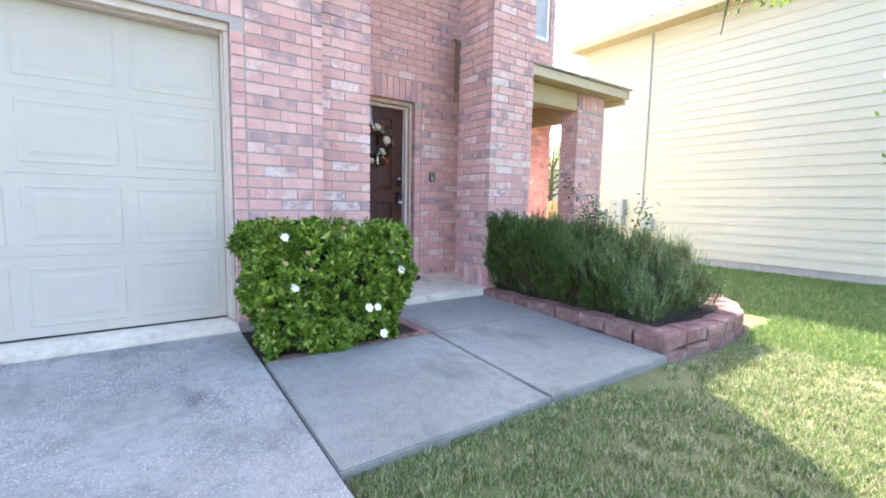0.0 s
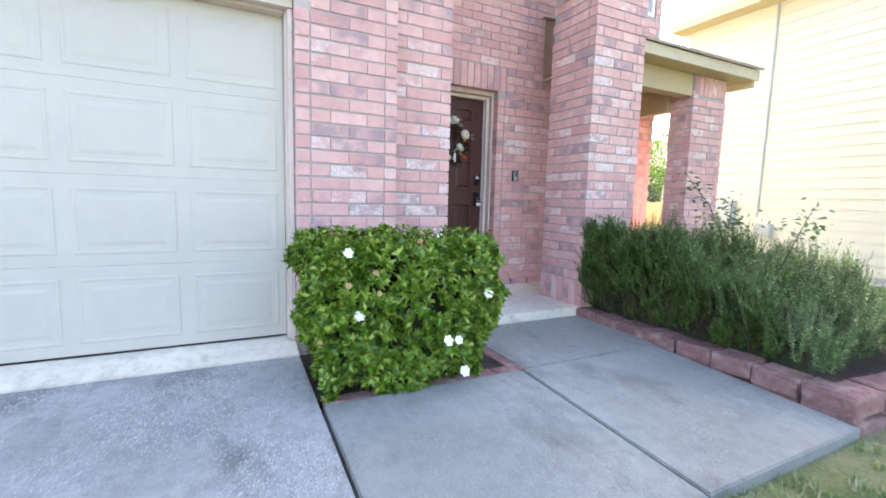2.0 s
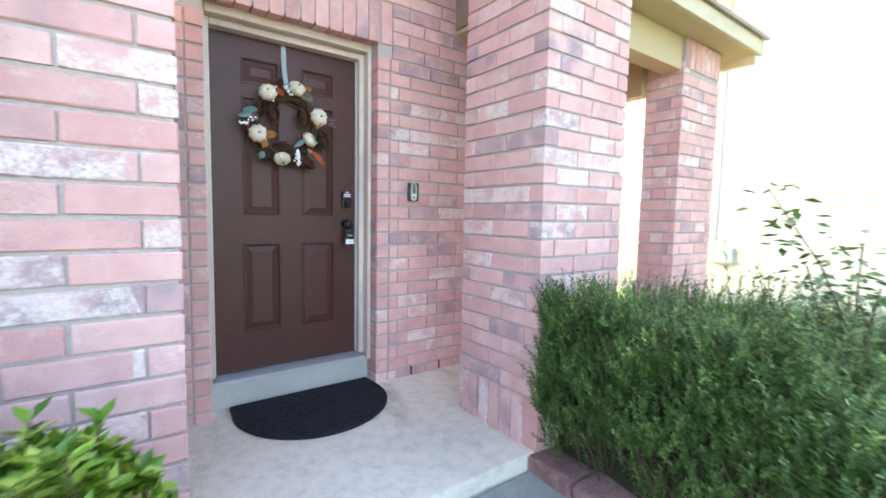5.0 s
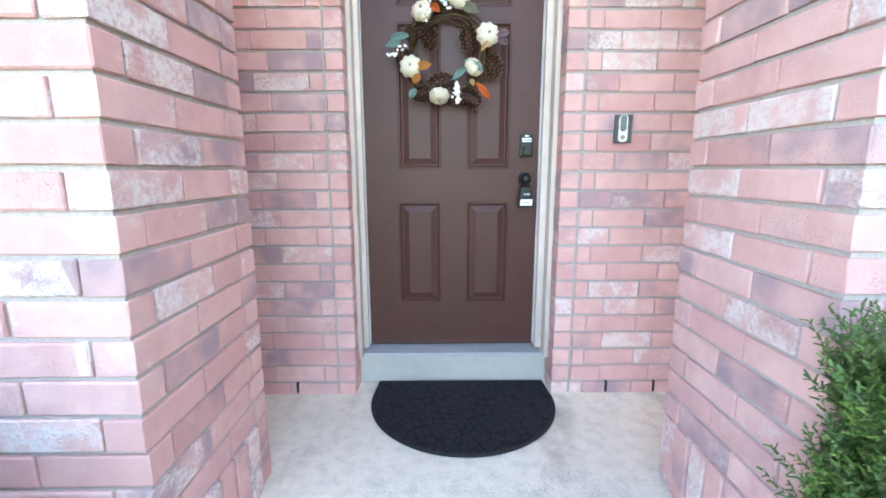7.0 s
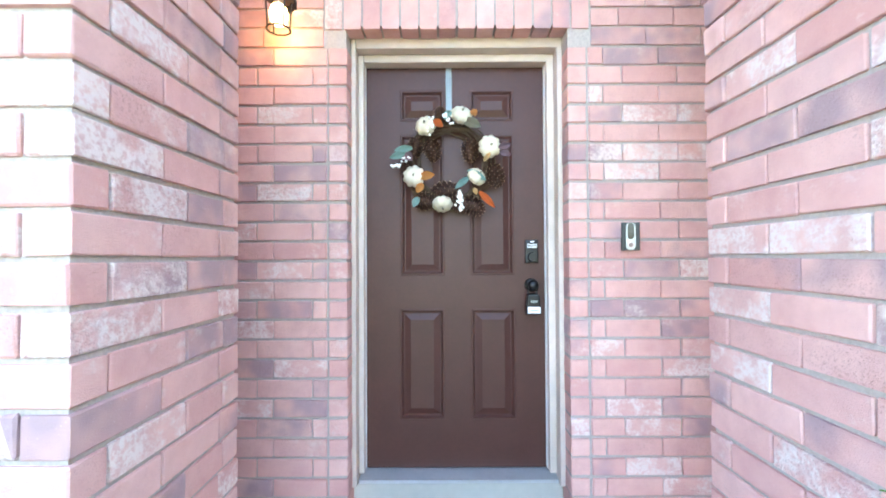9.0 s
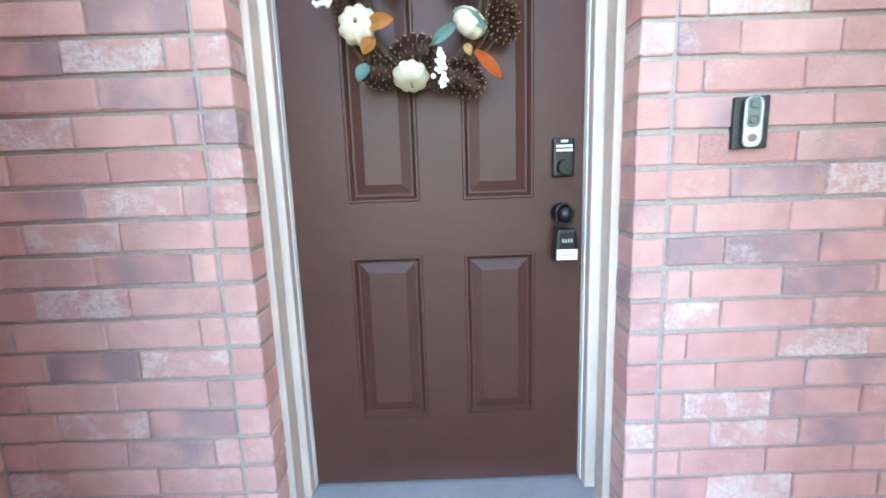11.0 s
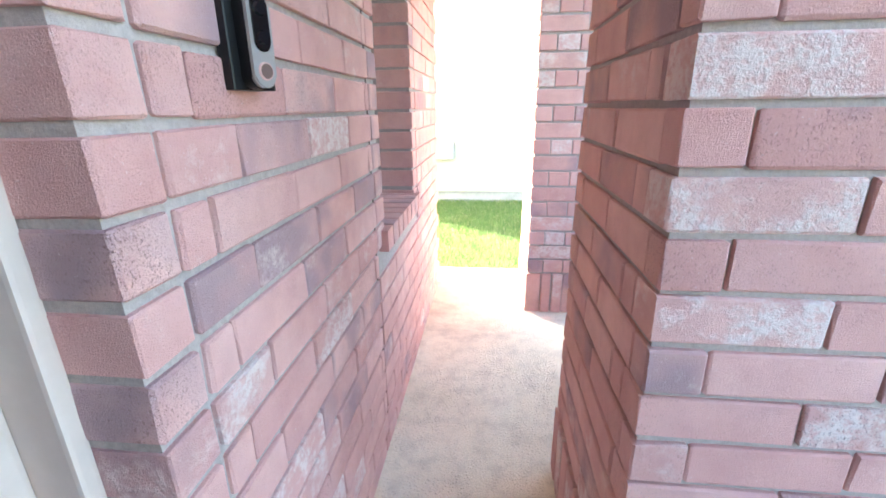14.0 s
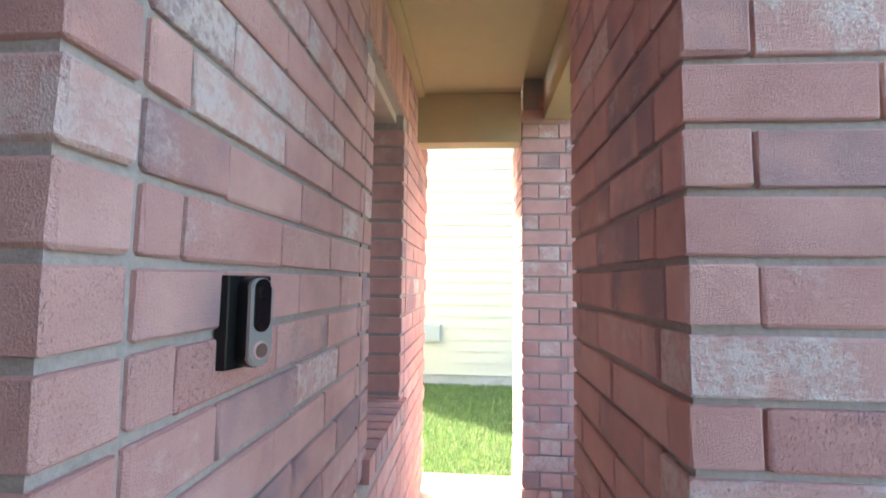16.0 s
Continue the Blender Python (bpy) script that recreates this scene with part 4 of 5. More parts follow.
tube(bm, (NX - 0.2, 5.60, 4.98), (NX - 0.2, 5.60, 5.5), 0.02, None, 8)
part("service_mast", bm, BOXGREY, nb)


def utility_box(y, z, w, h, d, label):
    u = thing("utility_box", label, "utility box", (NX - 0.013, y, z))
    bm = bmesh.new()
    box(bm, -d, 0, -w / 2, w / 2, 0, h, 0.008)
    part("cabinet", bm, BOXGREY, u)
    bm = bmesh.new()
    box(bm, -d - 0.012, -d - 0.001, -w / 2 + 0.012, w / 2 - 0.012, 0.015, h - 0.015, 0.004)
    cov = part("cover", bm, BOXGREY, u)
    bm = bmesh.new()
    box(bm, -d - 0.022, -d - 0.0125, -0.015, 0.015, 0.03, 0.05, 0.002)
    part("latch", bm, SILVER, cov)
    return u


utility_box(6.18, 0.55, 0.36, 0.62, 0.16, "tall grey metal electric cabinet on the cream siding")
utility_box(6.62, 0.55, 0.26, 0.36, 0.10, "small grey electric box beside the tall cabinet")
utility_box(5.43, 0.48, 0.28, 0.26, 0.12, "low grey utility box on the cream siding")

# ---- fence, distant house and trees ----
fence = thing("fence", "weathered wooden privacy fence between the houses", "fence", kind="structure")
bm = bmesh.new()
for zz in (0.1, 0.85):
    box(bm, 5.75, 15.5, 8.63, 8.67, zz, zz + 0.08)
part("rail", bm, FENCEW, fence)
px = 5.76
base_me = None
while px < 15.4:
    bm = bmesh.new()
    box(bm, 0, 0.136, 0, 0.018, -0.2, 1.13 + rng.uniform(-0.015, 0.015))
    pk = part("picket", bm, FENCEW, fence)
    pk.location = (px, 8.605, 0)
    px += 0.143

far = thing("distant_house", "distant cream house with a brown shingle roof", "house", (22, 19, -0.2))
bm = bmesh.new()
box(bm, -5, 5, -4, 4, 0, 3.0)
part("wall", bm, SIDING, far)
bm = bmesh.new()
vs = [bm.verts.new(c) for c in ((-5.5, -4.5, 3.0), (5.5, -4.5, 3.0), (5.5, 4.5, 3.0), (-5.5, 4.5, 3.0), (-2, 0, 5.2), (2, 0, 5.2))]
for f in ((0, 1, 5, 4), (1, 2, 5), (2, 3, 4, 5), (3, 0, 4), (3, 2, 1, 0)):
    bm.faces.new([vs[i] for i in f])
part("roof", bm, SHINGLE, far)
boxpart("window", far, GLASS, -4.2, -3.0, -4.03, -4.004, 1.1, 2.3, 0)


def tree(label, at, height, spread, count, leaf, limbs, seed):
    r = random.Random(seed)
    t = thing("tree", label, "tree", at)
    bm = bmesh.new()
    tube(bm, (0, 0, -0.1), (0.1, 0.05, height * 0.45), 0.13, 0.09, 10)
    tube(bm, (0.1, 0.05, height * 0.45), (0.15, 0, height * 0.9), 0.09, 0.02, 8)
    tips = []
    for i in range(limbs):
        a = i * 2.399 + r.uniform(-0.3, 0.3)
        z0 = height * r.uniform(0.35, 0.75)
        l = spread * r.uniform(0.6, 1.0)
        e = Vector((math.cos(a) * l, math.sin(a) * l, z0 + l * r.uniform(0.1, 0.55)))
        m = Vector((0.1, 0.05, z0)).lerp(e, 0.5) + Vector((0, 0, 0.2))
        tube(bm, (0.1, 0.05, z0), m, 0.05, 0.03, 6)
        tube(bm, m, e, 0.03, 0.008, 6)
        tips += [Vector((0.1, 0.05, z0)).lerp(e, q) for q in (0.6, 0.8, 1.0)]
    part("trunk", bm, BARK, t)
    c = np.array([list(v) for v in tips])
    pick = gen.integers(0, len(c), count)
    p = c[pick] + gen.normal(0, spread * 0.16, (count, 3))
    d = unit(gen.normal(0, 1, (count, 3)) + np.array([0, 0, -0.4]))
    v = leaf_verts(p, d, unit(gen.normal(0, 1, (count, 3))), gen.uniform(0.7, 1.2, count) * leaf, gen.uniform(0.4, 0.55, count) * leaf)
    cr = fast_mesh("crown", v, LEAF_SIDES, TREELEAF)
    cr.parent = t
    return t


tree("green leafy tree behind the fence", (15.5, 13.6, -0.2), 4.2, 2.0, 5000, 0.13, 12, 3)
yard_tree = tree("leafy yard tree with overhanging branches", (8.4, -1.6, -0.2), 5.2, 2.6, 9000, 0.075, 16, 5)

# a drooping branch of the yard tree
bm = bmesh.new()
bpts = [Vector(c) for c in ((0.1, 0.05, 2.9), (-1.4, 1.6, 3.65), (-2.6, 3.0, 3.75), (-3.4, 3.8, 3.36), (-3.43, 3.84, 2.95))]
for i, (a, b) in enumerate(zip(bpts, bpts[1:])):
    tube(bm, a, b, 0.04 - i * 0.009, 0.031 - i * 0.009, 6)
part("branch", bm, BARK, yard_tree)
cnt = 330
seg = gen.uniform(0.55, 1.0, cnt)
p = np.array([list(bpts[2].lerp(bpts[3], (s - 0.55) / 0.45)) for s in seg]) + gen.normal(0, 0.16, (cnt, 3)) * np.array([1.2, 1, 0.6])
v = leaf_verts(p, unit(gen.normal(0, 1, (cnt, 3)) + [0, 0, -0.5]), unit(gen.normal(0, 1, (cnt, 3))), gen.uniform(0.06, 0.11, cnt), gen.uniform(0.03, 0.045, cnt))
fast_mesh("leaves", v, LEAF_SIDES, TREELEAF).parent = yard_tree

# ---- planter ----
planter = thing("planter_edging", "low planter wall of weathered red concrete blocks", "planter wall", kind="structure")
block_meshes = []
for i in range(4):
    bm = bmesh.new()
    box(bm, -0.133, 0.133, -0.1, 0.1, -0.06, 0.06, 0.022)
    for v in bm.verts:
        v.co += Vector((rng.uniform(-1, 1), rng.uniform(-1, 1), rng.uniform(-1, 1))) * 0.007
    me = bpy.data.meshes.new("block")
    bmesh.ops.recalc_face_normals(bm, faces=bm.faces)
    bm.to_mesh(me)
    bm.free()
    me.materials.append(BLOCK)
    block_meshes.append(me)


def lay_blocks(pts, z, out=0.0):
    for i, (a, b) in enumerate(zip(pts, pts[1:])):
        a, b = Vector(a), Vector(b)
        d = b - a
        n = max(1, round(d.length / 0.278))
        for j in range(n):
            c = a.lerp(b, (j + 0.5) / n)
            ob = new("block", block_meshes[rng.randrange(4)])
            ang = math.atan2(d.y, d.x)
            nrm = Vector((d.y, -d.x)).normalized()
            ob.location = (c.x - nrm.x * (0.1 - out), c.y - nrm.y * (0.1 - out), z + rng.uniform(-0.008, 0.008))
            ob.rotation_euler = (rng.uniform(-0.03, 0.03), rng.uniform(-0.025, 0.025), ang + rng.uniform(-0.05, 0.05))
            ob.scale = (d.length / n / 0.278, 1, 1)
            ob.parent = planter


edge = [(3.275, 3.88), (3.245, 1.70), (4.10, 1.63), (4.66, 1.70), (5.12, 1.92), (5.42, 2.30), (5.52, 2.8), (5.5, 3.9)]
lay_blocks(edge, -0.056)
lay_blocks(edge[:2], -0.180, 0.0)
lay_blocks(edge[1:], -0.180, 0.012)
bm = bmesh.new()
inner = [(3.40, 3.90), (3.40, 1.85), (4.10, 1.80), (4.6, 1.85), (4.98, 2.05), (5.26, 2.38), (5.34, 2.8), (5.33, 3.90)]
f = bm.faces.new([bm.verts.new((x, y, -0.02)) for x, y in inner])
g = bmesh.ops.extrude_face_region(bm, geom=[f])
for v in g["geom"]:
    if isinstance(v, bmesh.types.BMVert):
        v.co.z = -0.3
structure("planter_soil", bm, SOIL, "dark mulch inside the planter", "soil")

# bed of the clipped shrub and its brick edging
bm = bmesh.new()
box(bm, 0.60, 1.9, 3.03, 3.96, -0.35, -0.09)
structure("bed_soil", bm, SOIL, "dark mulch under the clipped shrub", "soil")
bed = thing("bed_edging", "flush row of worn pink edging bricks round the bed", "brick edging", kind="structure")
edging_meshes = []
for i in range(3):
    bm = bmesh.new()
    box(bm, -0.134, 0.134, -0.045, 0.045, -0.041, 0.041, 0.007)
    for v in bm.verts:
        v.co += Vector((rng.uniform(-1, 1), rng.uniform(-1, 1), rng.uniform(-1, 1))) * 0.003
    me = bpy.data.meshes.new("brick")
    bmesh.ops.recalc_face_normals(bm, faces=bm.faces)
    bm.to_mesh(me)
    bm.free()
    me.materials.append(BLOCK)
    edging_meshes.append(me)
for i in range(9):
    ob = new("brick", edging_meshes[i % 3])
    ob.location = (0.78 + i * 0.275, 2.995, -0.127) if i < 5 else (1.905, 3.09 + (i - 5) * 0.275, -0.122)
    ob.rotation_euler = (rng.uniform(-0.03, 0.03), rng.uniform(-0.02, 0.02), (0 if i < 5 else radians(90)) + rng.uniform(-0.04, 0.04))
    ob.parent = bed


# ---- clipped gardenia ----
def rounded_box_points(n, lo, hi, r, depth):
    """Points near the skin of a rounded box, with outward normals."""
    lo, hi = np.array(lo), np.array(hi)
    c, h = (lo + hi) / 2, (hi - lo) / 2
    areas = np.array([h[1] * h[2], h[1] * h[2], h[0] * h[2], h[0] * h[2], h[0] * h[1] * 1.2])
    face = gen.choice(5, n, p=areas / areas.sum())
    q = gen.uniform(-1, 1, (n, 3))
    q[face == 0, 0], q[face == 1, 0] = -1, 1
    q[face == 2, 1], q[face == 3, 1] = -1, 1
    q[face == 4, 2] = 1
    p = q * h
    core = np.clip(p, -(h - r), h - r)
    nr = unit(p - core + 1e-6)
    p = core + nr * r - nr * gen.exponential(depth, (n, 1))
    return p + c, nr


GLO, GHI = (0.58, 2.87, -0.12), (1.71, 3.48, 0.78)
gard = thing("gardenia_shrub", "boxy clipped green gardenia shrub with white and wilted flowers", "shrub", (0, 0, 0))
# dark solid core that stands for the shade inside the shrub
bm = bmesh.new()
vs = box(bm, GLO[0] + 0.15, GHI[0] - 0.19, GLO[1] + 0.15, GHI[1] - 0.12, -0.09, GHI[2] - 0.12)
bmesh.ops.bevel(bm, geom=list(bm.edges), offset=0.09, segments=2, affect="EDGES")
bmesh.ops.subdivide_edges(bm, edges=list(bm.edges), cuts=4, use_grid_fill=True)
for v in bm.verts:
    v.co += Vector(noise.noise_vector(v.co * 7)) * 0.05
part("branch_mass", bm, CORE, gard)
K = 3700
p, nr = rounded_box_points(K, GLO, GHI, 0.12, 0.022)
lump = np.array([noise.noise(Vector(q) * 3.6) + 0.6 * noise.noise(Vector(q) * 9) for q in p])
p += nr * (lump[:, None] * 0.11)
low = np.clip((0.34 - p[:, 2]) / 0.4, 0, 1)[:, None]
p[:, :2] -= nr[:, :2] * low * 0.10
keep = p[:, 2] > -0.10
p, nr = p[keep], nr[keep]
K = len(p)
axis = unit(nr * 0.9 + gen.normal(0, 0.35, (K, 3)) + np.array([0, 0, 0.55]))
t1 = unit(np.cross(axis, gen.normal(0, 1, (K, 3))))
t2 = np.cross(axis, t1)
LV = 8
ang = np.arange(LV)[None, :] * 2.39996 + gen.uniform(0, 6.28, (K, 1))
open_ = gen.uniform(0.45, 1.25, (K, LV))
d = axis[:, None, :] * np.cos(open_)[:, :, None] + (t1[:, None, :] * np.cos(ang)[:, :, None] + t2[:, None, :] * np.sin(ang)[:, :, None]) * np.sin(open_)[:, :, None]
pp = (p[:, None, :] - axis[:, None, :] * (np.arange(LV) * 0.004)[None, :, None]).reshape(-1, 3)
d = d.reshape(-1, 3)
ax = np.repeat(axis, LV, axis=0)
n = len(pp)
v = leaf_verts(pp, d, unit(ax + gen.normal(0, 0.12, (n, 3))), gen.uniform(0.034, 0.060, n), gen.uniform(0.016, 0.027, n))
fol = fast_mesh("foliage", v, LEAF_SIDES, GARD)
fol.parent = gard
tagged(fol, kind="stuff")
# sprigs standing out of the clipped top
bm = bmesh.new()
sp = []
for i in range(60):
    b = Vector((rng.uniform(GLO[0] + 0.05, GHI[0] - 0.05), rng.uniform(GLO[1] + 0.03, GHI[1] - 0.05), GHI[2] - 0.03))
    e = b + Vector((rng.uniform(-0.03, 0.03), rng.uniform(-0.03, 0.03), rng.uniform(0.04, 0.10)))
    tube(bm, b, e, 0.0025, 0.0015, 5)
    for j in range(9):
        sp.append(list(b.lerp(e, 0.3 + 0.7 * j / 8)))
tagged(part("shoot_mass", bm, TWIG, gard), kind="stuff")
sp = np.array(sp)
n = len(sp)
a = gen.uniform(0, 2 * math.pi, n)
v = leaf_verts(sp, np.stack([np.cos(a), np.sin(a), np.full(n, 0.7)], 1), np.tile([0, 0, 1.0], (n, 1)), gen.uniform(0.035, 0.058, n), gen.uniform(0.016, 0.024, n))
s_ob = fast_mesh("shoot_leaves", v, LEAF_SIDES, GARD)
s_ob.parent = gard
tagged(s_ob, kind="stuff")


def flower(c, nrm, r, mat, label):
    nrm = Vector(nrm).normalized()
    m = Matrix.Translation(c) @ nrm.to_track_quat("Z", "Y").to_matrix().to_4x4()
    bm = bmesh.new()
    for ringn, (cnt, rad, lift) in enumerate(((6, r, 0.004), (5, r * 0.65, 0.009), (4, r * 0.35, 0.013))):
        for i in range(cnt):
            a = 2 * math.pi * (i + 0.5 * ringn) / cnt + rng.uniform(-0.15, 0.15)
            w = rad * 0.48
            pts = [(0, 0, 0), (rad * 0.55, w, lift * 0.8), (rad, w * 0.35, lift + rng.uniform(0, 0.006)), (rad, -w * 0.35, lift + rng.uniform(0, 0.006)), (rad * 0.55, -w, lift * 0.8)]
            vs = [bm.verts.new(m @ (Matrix.Rotation(a, 4, "Z") @ Vector(q))) for q in pts]
            bm.faces.new(vs)
    part("flower", bm, mat, gard, label)


for c in ((0.80, 2.82, 0.42), (1.31, 2.81, 0.23), (1.37, 2.80, 0.23), (1.45, 2.86, 0.01), (0.75, 2.86, 0.74), (1.40, 3.13, 0.79), (1.58, 2.84, 0.48)):
    flower(c, (0.05, -1.0 if c[1] < 2.9 else -0.5, 0.5), rng.uniform(0.024, 0.034), PETAL, "white open flower")
for c in ((0.88, 2.81, 0.64), (0.90, 2.81, 0.53), (0.74, 2.81, 0.58), (0.60, 2.82, 0.30), (1.15, 2.88, 0.79), (1.62, 2.95, 0.74), (1.5, 2.83, 0.62)):
    flower(c, (0, -0.8, 0.6), rng.uniform(0.013, 0.02), WILT, "wilted tan flower")

# ---- rosemary ----
rosm = thing("rosemary_bush", "large grey-green rosemary bush filling the planter", "shrub", (0, 0, 0))


def rose_h(x, y):
    """Height of the rosemary over the planter."""
    back = 1 / (1 + np.exp(-(y - 2.75) * 4.0))
    base = 0.46 + 0.40 * back
    drop = 0.24 / (1 + np.exp(-(x - 4.5) * 9.0)) * back
    return base - 0.03 - drop + 0.04 * np.sin(x * 5.1 + y * 3) + 0.03 * np.sin(y * 9 + x * 2)


def rose_edge(y):
    """The side of the bush towards the walkway."""
    return 3.36 - 0.08 * (1 / (1 + np.exp(-(y - 2.9) * 4.0))) + 0.05 * np.clip((y - 3.3) / 0.3, 0, 1)


# dark core under the sprigs, coloured as the shade deep in the bush
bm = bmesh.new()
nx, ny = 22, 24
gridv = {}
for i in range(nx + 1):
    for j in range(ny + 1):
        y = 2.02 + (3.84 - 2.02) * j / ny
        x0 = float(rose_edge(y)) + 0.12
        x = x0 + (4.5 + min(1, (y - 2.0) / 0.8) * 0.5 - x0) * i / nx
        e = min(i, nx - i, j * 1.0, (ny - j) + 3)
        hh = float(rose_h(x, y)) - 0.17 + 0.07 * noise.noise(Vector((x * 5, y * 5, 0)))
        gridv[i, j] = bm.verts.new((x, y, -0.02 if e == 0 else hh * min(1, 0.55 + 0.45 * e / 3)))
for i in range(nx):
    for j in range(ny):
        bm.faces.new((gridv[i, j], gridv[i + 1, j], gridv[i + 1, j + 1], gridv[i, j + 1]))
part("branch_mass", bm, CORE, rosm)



def sprigs(base, dirs, slen, M, nl, nw, mat, name):
    """Bottle-brush sprigs: needles all round a thin stem."""
    S = len(base)
    tpos = np.linspace(0.05, 1.0, M)
    bend = gen.normal(0, 0.12, (S, 3)) + np.array([0, 0, 0.15])
    pos = base[:, None, :] + dirs[:, None, :] * (slen[:, None] * tpos[None, :])[:, :, None] + bend[:, None, :] * (slen[:, None] * tpos[None, :] ** 2)[:, :, None]
    ang = np.arange(M)[None, :] * 2.39996 + gen.uniform(0, 6.28, (S, 1))
    sidev = unit(np.cross(dirs, np.array([0.3, 0.5, 0.1]) + np.zeros((S, 3))))
    othr = np.cross(dirs, sidev)
    outv = sidev[:, None, :] * np.cos(ang)[:, :, None] + othr[:, None, :] * np.sin(ang)[:, :, None]
    nd = unit(outv * 0.9 + dirs[:, None, :] * gen.uniform(0.35, 0.9, (S, M, 1)))
    nlen = gen.uniform(0.75, 1.2, (S, M)) * nl * (1.1 - 0.45 * tpos[None, :])
    acr = unit(np.cross(nd, dirs[:, None, :]))
    tip = pos + nd * nlen[:, :, None]
    q = np.stack([pos - acr * nw * 0.5, pos + acr * nw * 0.5, tip + acr * nw * 0.3, tip - acr * nw * 0.3], axis=2).reshape(-1, 4, 3)
    ro = fast_mesh(name, q, [(0, 1, 2, 3)], mat)
    ro.parent = rosm
    tagged(ro, kind="stuff")
    st = np.stack([base - acr[:, 0] * 0.0016, base + acr[:, 0] * 0.0016, pos[:, -1] + acr[:, 0] * 0.0008, pos[:, -1] - acr[:, 0] * 0.0008], axis=1)
    so = fast_mesh("stem_mass", st, [(0, 1, 2, 3)], TWIG)
    so.parent = rosm
    tagged(so, kind="stuff")


def clumpy(x, y, z, f=4.5):
    return np.array([noise.noise(Vector((a * f, b * f, c * f))) for a, b, c in zip(x, y, z)])


# clipped back part, top and sides
n = 2700
y = gen.uniform(2.35, 3.88, n)
x = rose_edge(y) + 0.05 + gen.uniform(0, 1, n) ** 1.2 * (5.1 - rose_edge(y))
z = rose_h(x, y) - gen.uniform(0.05, 0.17, n)
c = clumpy(x, y, z, 6.5)
z += np.where(y > 3.25, 0.06, 0.17) * c - 0.10 * np.clip((y - 3.1) / 0.3, 0, 1)
ok = ~((y > 3.5) & (x < 3.36)) & (c > gen.uniform(-0.45, 0.1, n))
d = unit(gen.normal(0, 0.17, (n, 3)) + np.array([-0.1, -0.1, 1.0]))
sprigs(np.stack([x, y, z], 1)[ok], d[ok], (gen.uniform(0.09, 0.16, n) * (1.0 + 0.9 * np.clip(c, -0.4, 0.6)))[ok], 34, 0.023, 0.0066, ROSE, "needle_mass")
n = 4600
y = gen.uniform(2.2, 3.88, n)
z = gen.uniform(0, 1, n) ** 0.75 * (rose_h(3.4 + 0 * y, y) - 0.06)
x = rose_edge(y) + gen.uniform(0.0, 0.10, n) + 0.08 * np.clip((0.25 - z) / 0.25, 0, 1)
c = clumpy(x, y, z, 6.0)
x = x - 0.11 * c
ok = (c > gen.uniform(-0.5, 0.12, n)) & (gen.uniform(0, 1, n) < 0.45 + 0.55 * np.clip((z + 0.1) / 0.5, 0, 1))
d = unit(gen.normal(0, 0.2, (n, 3)) + np.array([-0.42, -0.1, 0.9]))
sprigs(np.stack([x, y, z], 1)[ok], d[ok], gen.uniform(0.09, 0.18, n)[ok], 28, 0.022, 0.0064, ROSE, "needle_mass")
# loose upright front part
n = 1500
y = 1.90 + gen.uniform(0, 1, n) ** 1.1 * 0.98
x = 3.31 + gen.uniform(0, 1, n) * 1.90
front = np.clip((y - 1.90) / 0.35, 0, 1)
z = (rose_h(x, y) - 0.24) * (0.15 + 0.85 * front * gen.uniform(0.4, 1.0, n)) + 0.02
c = clumpy(x, y, z, 7.0)
z += 0.20 * c * front
gap = np.array([noise.noise(Vector((a * 2.6, b * 2.6, 8.0))) for a, b in zip(x, y)])
ok = (c > gen.uniform(-0.4, 0.1, n)) & (gap > -0.28) & (x < 4.6 + np.clip((y - 1.9) / 0.8, 0, 1) * 0.65)
d = unit(gen.normal(0, 0.14, (n, 3)) + np.stack([np.where(x < 3.7, -0.35, 0.12), -0.25 * (1 - front), np.ones(n)], 1))
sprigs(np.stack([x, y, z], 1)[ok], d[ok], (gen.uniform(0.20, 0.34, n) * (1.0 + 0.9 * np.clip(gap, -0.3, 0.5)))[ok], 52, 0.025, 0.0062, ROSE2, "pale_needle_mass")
# bare brown twigs low on the walkway side
bm = bmesh.new()
for i in range(260):
    yy = rng.uniform(2.3, 3.85)
    a = Vector((float(rose_edge(yy)) + rng.uniform(0.06, 0.2), yy, rng.uniform(-0.02, 0.25)))
    b = a + Vector((rng.uniform(-0.14, 0.02), rng.uniform(-0.12, 0.12), rng.uniform(0.1, 0.3)))
    tube(bm, a, b, 0.004, 0.002, 4)
tagged(part("twig_mass", bm, TWIG, rosm), kind="stuff")

# ---- rose canes above the rosemary ----
rose = thing("rose_bush", "thin rose canes with small leaves rising above the rosemary", "rose bush", (3.85, 2.75, -0.02))
canes = [[(0, 0, 0), (-0.02, 0.08, 0.75), (-0.10, 0.18, 1.05), (-0.27, 0.31, 1.33)], [(0.03, 0, 0), (0.05, 0.10, 0.80), (0.06, 0.1, 1.12)],
         [(0.02, -0.05, 0), (-0.02, -0.35, 0.65), (-0.15, -0.50, 0.92), (-0.17, -0.56, 1.06)], [(0, 0.02, 0), (0.18, 0.2, 0.7), (0.15, 0.28, 1.02)], [(0, 0.02, 0), (-0.12, 0.05, 0.7), (-0.08, 0.02, 0.98)]]
lp, ld = [], []
